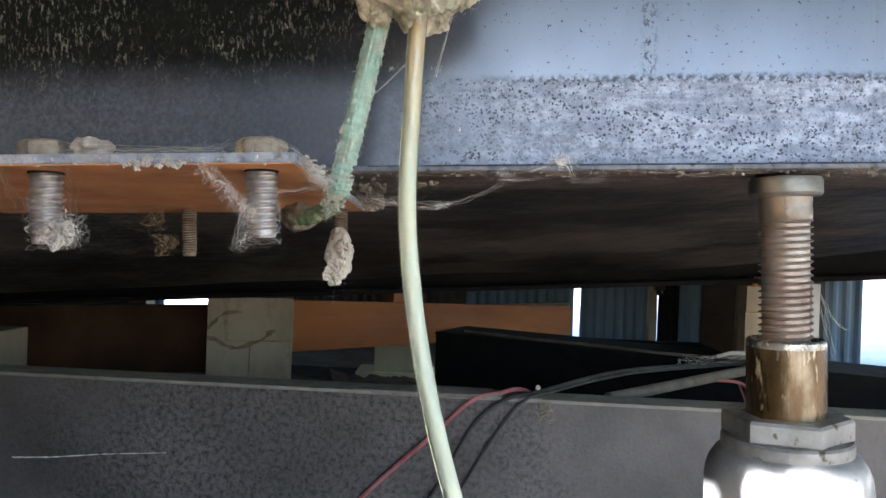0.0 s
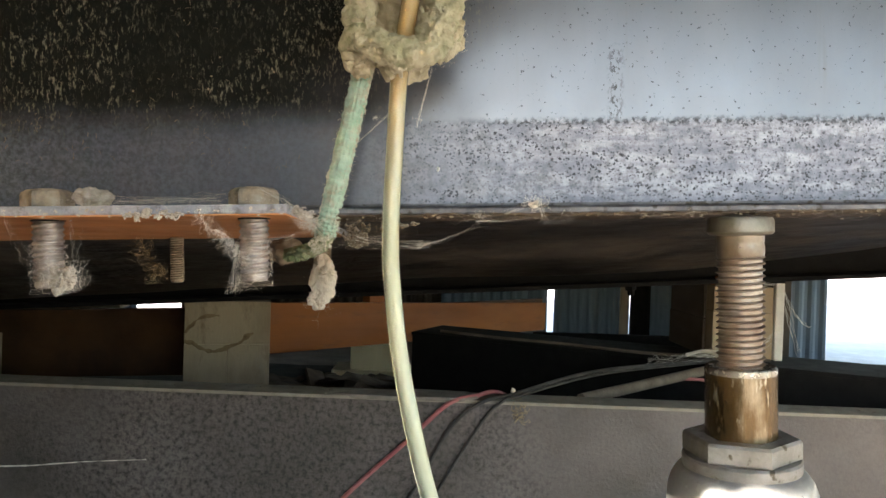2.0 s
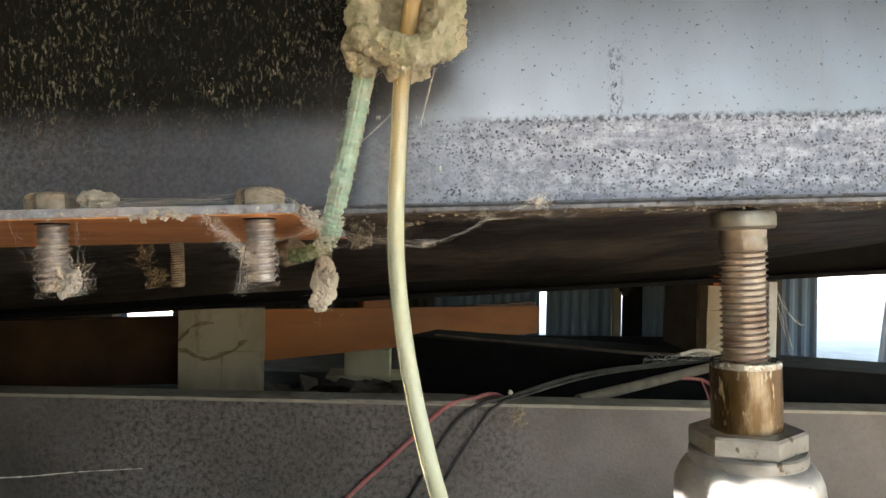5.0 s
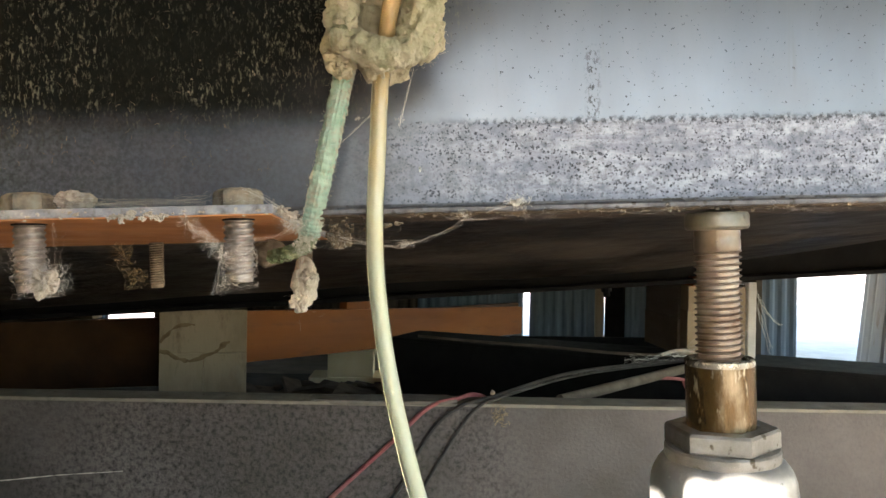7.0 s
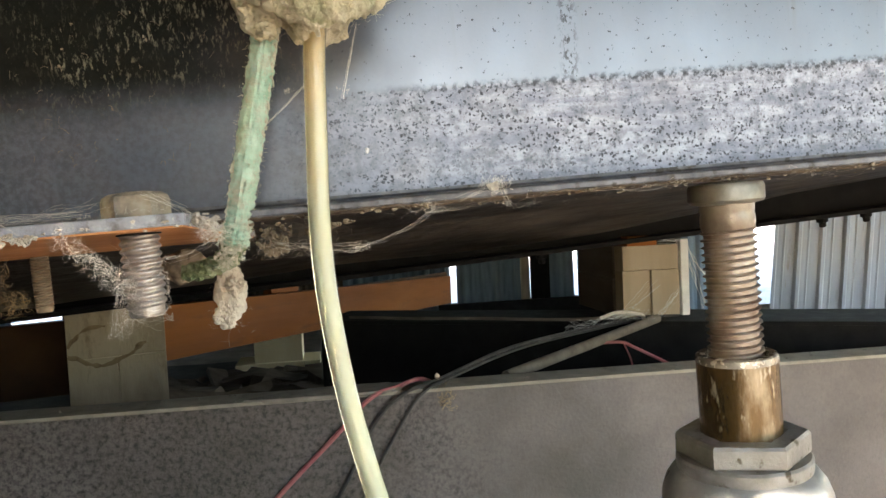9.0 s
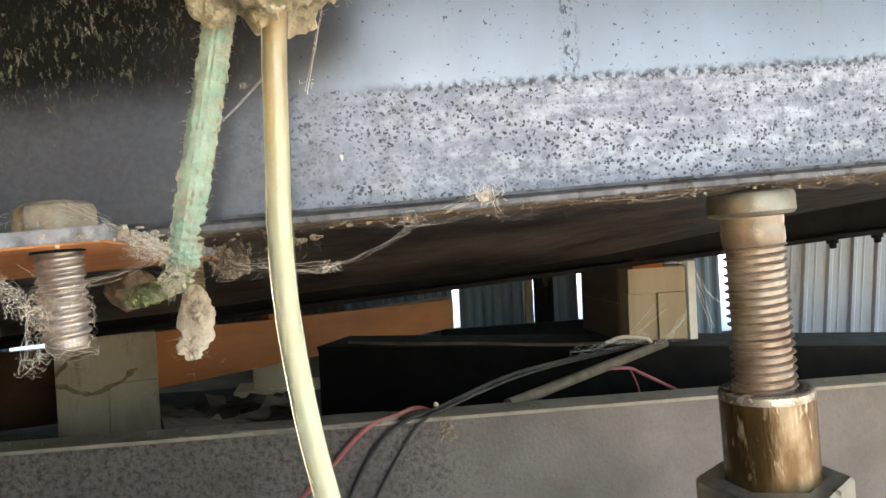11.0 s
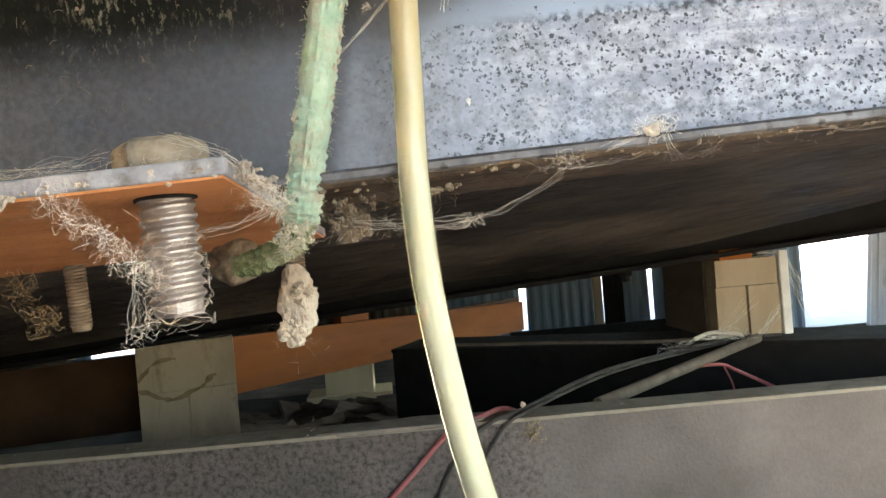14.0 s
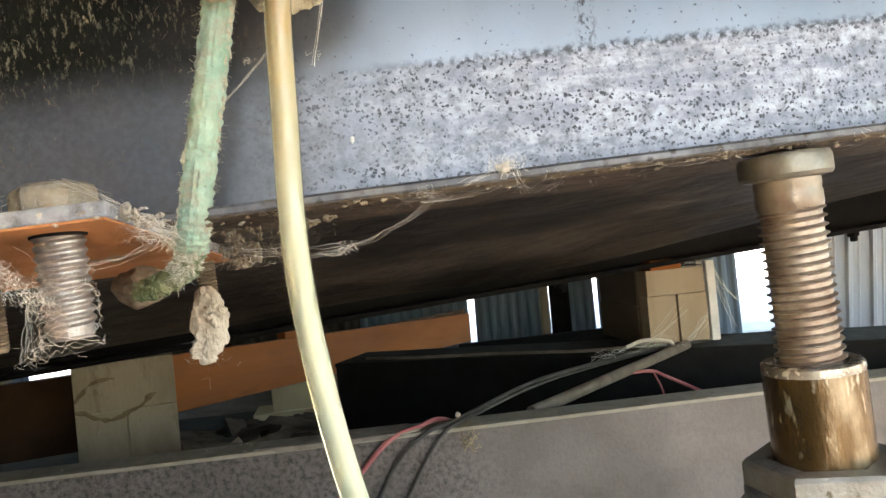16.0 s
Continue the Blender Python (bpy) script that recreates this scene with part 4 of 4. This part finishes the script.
threads(bm, 6, (-0.034, 0.474, 0.7165), (-0.019, 0.468, 0.7095), 0.0012, 0.0, 0.00006)
threads(bm, 14, (-0.019, 0.466, 0.708), (-0.0125, 0.515, 0.700), 0.0018, 0.0, 0.00006)
threads(bm, 8, (-0.08, 0.4645, 0.709), (-0.076, 0.464, 0.703), 0.0015, 0.0, 0.00006)
tangle(bm, 160, (-0.0165, 0.495, 0.7005), (0.004, 0.018, 0.003))
web_thing("cobweb", bm, "film of cobweb spun over the plate and bolt heads")
bm = bmesh.new()
lump((-0.1195, 0.480, 0.7135), (0.0085, 0.006, 0.0042), 0.003, 260, 7, bm, 4)
web_thing("dust_ball", bm, "pale cocoon of dust lying on the plate", FLUFF)
bm = bmesh.new()
for q in range(46):
    x = R.uniform(-0.19, -0.02)
    lump((x, 0.4636 + R.gauss(0, 0.0006), 0.7048 + R.gauss(0, 0.0012)), (0.0009 * R.uniform(0.2, 1.4), 0.0003, 0.0004 * R.uniform(0.3, 1.5)), 0.0007, 1500, q, bm, 2)
for q in range(18):
    lump((R.uniform(-0.10, -0.07), 0.4636, 0.7035 + R.gauss(0, 0.001)), (0.0022 * R.uniform(0.3, 1.2), 0.0006, 0.0010), 0.0012, 1300, q, bm, 3)
for q in range(40):
    t = R.random()
    lump((-0.0165 + R.gauss(0, 0.001), 0.466 + 0.055 * t, 0.7055 - 0.003 * t + R.gauss(0, 0.0015)), [0.0012 * R.uniform(0.2, 1.3) for _ in range(3)], 0.0009, 1300, q, bm, 2)
web_thing("dust_crust", bm, "crumbs of pale dirt along the plate edge", FLUFF)
bm = bmesh.new()
lump((-0.043, 0.578, 0.684), (0.011, 0.012, 0.0085), 0.0025, 120, 41, bm, 4)
web_thing("dust_ball", bm, "grey dusty lump behind the rope tail", CRUMB)
bm = tangle(bmesh.new(), 60, (-0.166, 0.655, 0.684), (0.007, 0.005, 0.011), 0.00014)
tangle(bm, 60, (-0.156, 0.655, 0.667), (0.007, 0.005, 0.006), 0.00014)
web_thing("cobweb", bm, "brownish tangle of web and husks behind the plate", STRAW)
bm = bmesh.new()
lump((-0.0345, 0.672, 0.661), (0.0092, 0.008, 0.0195), 0.003, 130, 21, bm, 5)
lump((-0.0385, 0.670, 0.645), (0.0065, 0.006, 0.0075), 0.003, 260, 25, bm, 5)
lump((-0.031, 0.664, 0.664), (0.005, 0.003, 0.006), 0.003, 400, 27, bm, 4)
nest = web_thing("dust_cocoon", bm, "pale papery cocoon hanging on the rear stud", COCOON)
bm = tangle(bmesh.new(), 50, (-0.0355, 0.666, 0.651), (0.0105, 0.006, 0.017), 0.00004)
web_thing("cobweb", bm, "loose fibres round the cocoon")
bm = tangle(bmesh.new(), 50, (0.004, 0.545, 0.691), (0.007, 0.005, 0.004), 0.00006)
tangle(bm, 36, (0.020, 0.535, 0.689), (0.006, 0.004, 0.003), 0.00006)
threads(bm, 8, (0.0, 0.54, 0.693), (0.044, 0.526, 0.687), 0.0016, 0.002, 0.00009)
threads(bm, 4, (0.040, 0.526, 0.687), (0.078, 0.525, 0.700), 0.0008, 0.0025, 0.00006)
threads(bm, 3, (0.076, 0.524, 0.701), (0.112, 0.523, 0.704), 0.0008, 0.002, 0.00005)
tangle(bm, 60, (0.044, 0.525, 0.6875), (0.004, 0.002, 0.002), 0.00006)
web_thing("cobweb", bm, "strands of dusty web slung under the flange")
bm = bmesh.new()
lump((0.006, 0.55, 0.6905), (0.006, 0.005, 0.0045), 0.003, 260, 31, bm, 4)
tangle(bm, 90, (0.006, 0.541, 0.693), (0.009, 0.006, 0.006), 0.0001)
tangle(bm, 60, (0.026, 0.531, 0.696), (0.012, 0.005, 0.004), 0.00008)
for q in range(60):
    t = R.random() ** 1.5
    lump((-0.002 + 0.045 * t, 0.536 - 0.012 * t + R.gauss(0, 0.003), 0.6995 - R.uniform(0, 0.009) * (1 - t)), [0.0009 * R.uniform(0.3, 1.5) for _ in range(3)], 0.0009, 1300, q, bm, 2)
web_thing("husk", bm, "brown dried husks and crumbs beside the rope", CRUMB)
bm = tangle(bmesh.new(), 150, (0.108, 0.5192, 0.7095), (0.006, 0.0018, 0.0035), 0.00008)
threads(bm, 6, (0.110, 0.519, 0.711), (0.114, 0.5185, 0.699), 0.0010, 0.0)
threads(bm, 5, (0.108, 0.519, 0.710), (0.090, 0.519, 0.705), 0.001, 0.0)
lump((0.107, 0.5195, 0.7095), (0.0028, 0.0012, 0.0018), 0.0016, 600, 3, bm, 3)
web_thing("cobweb", bm, "tuft of pale web on the flange edge")
bm = tangle(bmesh.new(), 80, (0.078, 0.519, 0.7025), (0.006, 0.0018, 0.0028), 0.00005)
for q in range(26):
    x = R.uniform(0.0, 0.4)
    tangle(bm, R.randint(3, 12), (x, 0.5195, 0.7025 + R.gauss(0, 0.001)), (0.004, 0.0015, 0.0018), 0.00005)
for q in range(12):
    x = R.uniform(0.0, 0.38)
    threads(bm, 1, (x, 0.520, 0.7035), (x + R.uniform(0.015, 0.05), 0.520, 0.7035), 0.001, R.uniform(0.001, 0.005), 0.00004)
web_thing("cobweb", bm, "thin web along the flange edge")
bm = bmesh.new()
for q in range(150):
    x, k = R.uniform(-0.01, 0.42), R.uniform(0.2, 1.0) ** 2
    lump((x, 0.520 + R.gauss(0, 0.0007), 0.7026 + R.gauss(0, 0.0012)), (0.0012 * k, 0.0006 * k, 0.0006 * k), 0.0009 * k, 1800, q, bm, 2)
web_thing("dust_crust", bm, "crumbs of dirt along the flange edge", CRUMB)
bm = threads(bmesh.new(), 3, (0.0085, 0.519, 0.744), (0.0272, 0.514, 0.7605), 0.0004, 0.0005, 0.00006)
tangle(bm, 14, (0.0205, 0.516, 0.758), (0.0022, 0.001, 0.0010), 0.00008)
web_thing("cobweb", bm, "fine strand of web between rope and hose")
bm = bmesh.new()
lump((0.054, 0.5656, 0.734), (0.0009, 0.0003, 0.0014), 0.0005, 900, 8, bm, 3)
fleck = part("paint_fleck", bm, WHITE)
fleck.matrix_world = U
tagged(fleck, "tiny white fleck stuck to the beam web", "fleck")
bm = threads(bmesh.new(), 3, (0.050, 0.508, 0.782), (0.043, 0.509, 0.752), 0.0008, 0.0, 0.0001)
tangle(bm, 5, (0.043, 0.509, 0.756), (0.002, 0.0015, 0.004), 0.00009)
web_thing("cobweb", bm, "loose thread hanging below the knot")

bm = bmesh.new()
for q in range(420):
    p = Vector((R.uniform(-0.30, 0.015), 0.5655, R.uniform(0.735, 0.90)))
    if p.x > -0.03 and p.z < 0.77:
        continue
    a, bend, L = R.gauss(1.5, 0.7), R.gauss(0, 0.9), R.uniform(0.0008, 0.005)
    pts = [p]
    for k in range(5):
        pts.append(pts[-1] + Vector((math.cos(a), R.gauss(0, 0.02), math.sin(a))) * L / 5)
        a += bend / 3
    tube(pts, 0.0001 * R.uniform(0.5, 1.5), 3, 0, bm)
for q in range(40):
    p = (R.uniform(-0.30, 0.015), 0.5657, R.uniform(0.74, 0.90))
    lump(p, (0.0004 * R.uniform(0.3, 1.6), 0.0002, 0.0007 * R.uniform(0.3, 1.4)), 0.0005, 1500, q, bm, 2)
web_thing("dust_fibres", bm, "fine dust fibres and husks stuck to the beam web", CRUMB)

# ---- cables and pipe over the lower beam ----
def cable(name, pts, r, mat, label, seg=8):
    ob = part(name, tube(pts, r, seg, 8), mat, smooth=True)
    return tagged(ob, label, "cable")


cable("cable", [(-0.0862, 1.391, 0.0835), (0.0188, 1.393, 0.2274), (0.0866, 1.393, 0.3504), (0.14, 1.391, 0.3975), (0.1982, 1.423, 0.4068), (0.3719, 1.591, 0.4204), (0.5917, 1.781, 0.4126), (0.7698, 1.895, 0.4102), (0.8929, 1.922, 0.4043)], 0.0036, CABLE, "black cable draped over the low beam, dusty")
cable("cable", [(-0.0138, 1.391, 0.0835), (0.0721, 1.393, 0.2464), (0.14, 1.393, 0.3595), (0.1717, 1.391, 0.3966), (0.2134, 1.426, 0.4052), (0.3965, 1.611, 0.4137), (0.6233, 1.793, 0.4084), (0.7558, 1.884, 0.4053)], 0.0028, CABLE, "thin black cable draped over the low beam")
cable("cable", [(0.073, 2.298, 0.4056), (0.2306, 2.186, 0.4064), (0.421, 2.09, 0.4064), (0.585, 1.978, 0.4072), (0.7504, 1.911, 0.4115)], 0.004, PIPE, "dust-covered cable running back to the crib")
cable("red_wire", [(-0.2129, 1.391, 0.0925), (-0.0917, 1.393, 0.2274), (0.0169, 1.393, 0.3305), (0.0812, 1.391, 0.393), (0.1308, 1.412, 0.4044), (0.175, 1.452, 0.4039), (0.2351, 1.522, 0.3627)], 0.004, RED_WIRE, "faded red wire over the low beam")
cable("red_wire", [(0.4936, 1.657, 0.3881), (0.5241, 1.676, 0.3937), (0.5774, 1.695, 0.3941), (0.6531, 1.72, 0.3882), (0.6819, 1.72, 0.3755), (0.7327, 1.72, 0.3484), (0.781, 1.72, 0.3221)], 0.0035, RED_WIRE, "faded red wire over the pipe")
cable("red_wire", [(0.6607, 1.72, 0.3823), (0.6734, 1.72, 0.3526), (0.6802, 1.72, 0.3247)], 0.002, RED_WIRE, "end of a faded red wire")
cable("white_wire", [(0.6621, 1.862, 0.4216), (0.7091, 1.873, 0.4305), (0.7661, 1.873, 0.4224), (0.7813, 1.879, 0.4089)], 0.0045, SILK, "loop of white wire by the crib")
tagged(part("pipe", tube([(0.3345, 1.484, 0.3887), (0.5233, 1.644, 0.395), (0.8138, 1.879, 0.4081)], 0.0108, 16, 4), PIPE, smooth=True), "dusty brown pipe laid from the low beam to the crib", "pipe")
tagged(part("clip", lump((0.1984, 1.418, 0.4155), (0.0045, 0.004, 0.0045), 0.002, 200, 4, bmesh.new(), 2), FLUFF), "pale cable tie round the cables", "cable tie")
bm = tangle(bmesh.new(), 60, (0.2079, 1.387, 0.3821), (0.016, 0.0055, 0.022), 0.0005)
tagged(part("cobweb", bm, STRAW), "scrap of dry grass hanging on the low beam", "debris", kind="stuff")
bm = bmesh.new()
foot_ring = [(-0.125, 1.402), (-0.07, 1.392), (0.02, 1.3945), (0.10, 1.392), (0.135, 1.405), (0.12, 1.448), (0.03, 1.455), (-0.05, 1.446)]
low_face = bm.faces.new([bm.verts.new((x, y, 0.3972)) for x, y in foot_ring])
top = bmesh.ops.extrude_face_region(bm, geom=[low_face])["geom"]
for v in top:
    if isinstance(v, bmesh.types.BMVert):
        v.co.z += 0.007 + 0.003 * noise.noise(v.co * 20)
bmesh.ops.bevel(bm, geom=bm.edges[:], offset=0.0015, segments=1, affect="EDGES")
tagged(part("mortar_scrap", bm, MORTAR), "flat scrap of dried mortar on the low beam", "debris")
bm = bmesh.new()
for q in range(110):
    w, d, h = R.uniform(0.04, 0.22), R.uniform(0.03, 0.09), R.uniform(0.008, 0.025)
    scrap = box(-w, w, -d, d, -h, h)
    turn = Matrix.Translation((R.uniform(-0.95, 0.25), R.uniform(2.72, 3.5), R.uniform(-0.03, 0.01))) @ Matrix.Rotation(R.gauss(0, 0.5), 4, "Z") @ Matrix.Rotation(R.gauss(0, 0.16), 4, "Y") @ Matrix.Rotation(R.gauss(0, 0.2), 4, "X")
    me = bpy.data.meshes.new("scrap")
    for v in scrap.verts:
        v.co = turn @ (v.co + Vector((0, 0.25 * d * noise.noise((v.co.x * 20, q, 0)), 0)))
    scrap.to_mesh(me)
    scrap.free()
    bm.from_mesh(me)
    bpy.data.meshes.remove(me)
for q in range(60):
    lump((R.uniform(-0.9, 0.25), R.uniform(2.75, 3.6), R.uniform(-0.02, 0.02)), [R.uniform(0.015, 0.05), R.uniform(0.015, 0.04), R.uniform(0.006, 0.018)], 0.012, 25, q, bm, 2)
tagged(part("rubble", bm, SCRAP), "flat scraps of rotten wood on the dark ground", "rubble", kind="stuff")

bm = bmesh.new()
for q in range(90):
    lump((R.uniform(-0.8, 1.27), R.uniform(1.40, 1.455), 0.3972), [0.004 * R.uniform(0.2, 1.2), 0.004 * R.uniform(0.2, 1.2), 0.0014 * R.uniform(0.3, 1.2)], 0.002, 300, q, bm, 1)
grit = part("grit", bm, DUSTY_TOP)
grit.matrix_world = LOW
tagged(grit, "dusty grit along the top of the low beam", "debris", kind="stuff")

# ---- odds round the cribs ----
tagged(part("shim", box(0.765, 0.845, 1.934, 2.03, 0.5856, 0.6096, 0.002), LUMBER), "orange wooden shim on top of the crib", "shim")
tagged(part("white_board", box(0.9074, 0.929, 1.933, 1.954, 0.402, 0.5976, 0.003), WHITE), "narrow white board standing beside the crib", "board")
bm = threads(bmesh.new(), 9, (0.849, 1.93, 0.598), (0.921, 1.938, 0.590), 0.005, 0.0, 0.0006)
threads(bm, 4, (0.921, 1.93, 0.586), (1.0, 1.946, 0.49), 0.003, 0.02, 0.0006, 10, 0.6)
threads(bm, 5, (0.929, 1.93, 0.538), (0.969, 1.938, 0.426), 0.006, 0.0, 0.0005)
threads(bm, 7, (0.913, 1.946, 0.474), (0.82, 1.87, 0.418), 0.008, 0.0, 0.0004)
threads(bm, 10, (0.55, 1.76, 0.422), (0.769, 1.866, 0.426), 0.006, 0.0, 0.0003, 14, 0.8)
threads(bm, 5, (0.697, 1.8, 0.43), (0.825, 1.914, 0.49), 0.008, 0.0, 0.0003)
tangle(bm, 45, (0.713, 1.834, 0.424), (0.08, 0.03, 0.008), 0.00035)
tangle(bm, 46, (0.919, 1.93, 0.506), (0.010, 0.004, 0.08), 0.0005)
tagged(part("cobweb", bm, WHITE), "white cobweb hung between crib and siding", "cobweb", kind="stuff")
for x in (0.537, 1.305, 1.433):
    ob = part("bolt_end", lathe([(0.0064, 0.5617), (0.0088, 0.564), (0.0088, 0.5736), (0.0144, 0.5752), (0.0144, 0.5856)], 12), BLACK_STEEL, far_beam)
    ob.location = (x, 1.938, 0)
plank((-0.09, 3.0, 0.352), (0.615, 3.93, 0.322), 0.03, 0.06, DARK_WOOD, "timber_board", "dark brown board lying behind the orange joist", "timber")
bm = tube([(0.0025, -0.006, 0.4080), (0.0252, -0.006, 0.4000), (0.0504, -0.006, 0.3848), (0.0756, -0.006, 0.3800), (0.1092, -0.006, 0.3896), (0.1386, -0.006, 0.4048), (0.1554, -0.006, 0.4208), (0.1688, -0.006, 0.4240)], lambda t: 0.0028 + 0.0032 * math.sin(9 * t) ** 2, 6, 10, wobble=0.006, freq=70)
tube([(0.0034, -0.006, 0.4272), (0.0168, -0.006, 0.4448), (0.0378, -0.006, 0.4640), (0.0672, -0.006, 0.4712), (0.0840, -0.006, 0.4704)], lambda t: 0.0024 + 0.0024 * math.sin(7 * t) ** 2, 6, 10, bm, 0.005, 70)
for v in bm.verts:
    v.co.y = -0.0055 + 0.12 * (v.co.y + 0.006)
part("water_stain", bm, STAIN, stained, "wavy brown water stain")
bm = bmesh.new()
tube([(-0.7197, 1.3993, 0.2572), (-0.6473, 1.3993, 0.2608), (-0.5568, 1.3993, 0.2699), (-0.4482, 1.3993, 0.2771)], lambda t: 0.0015 * (1 - 0.8 * t), 5, 12, bm, 0.0014, 160)
tagged(part("chalk_mark", bm, SILK), "thin pale scratch on the low beam", "mark")
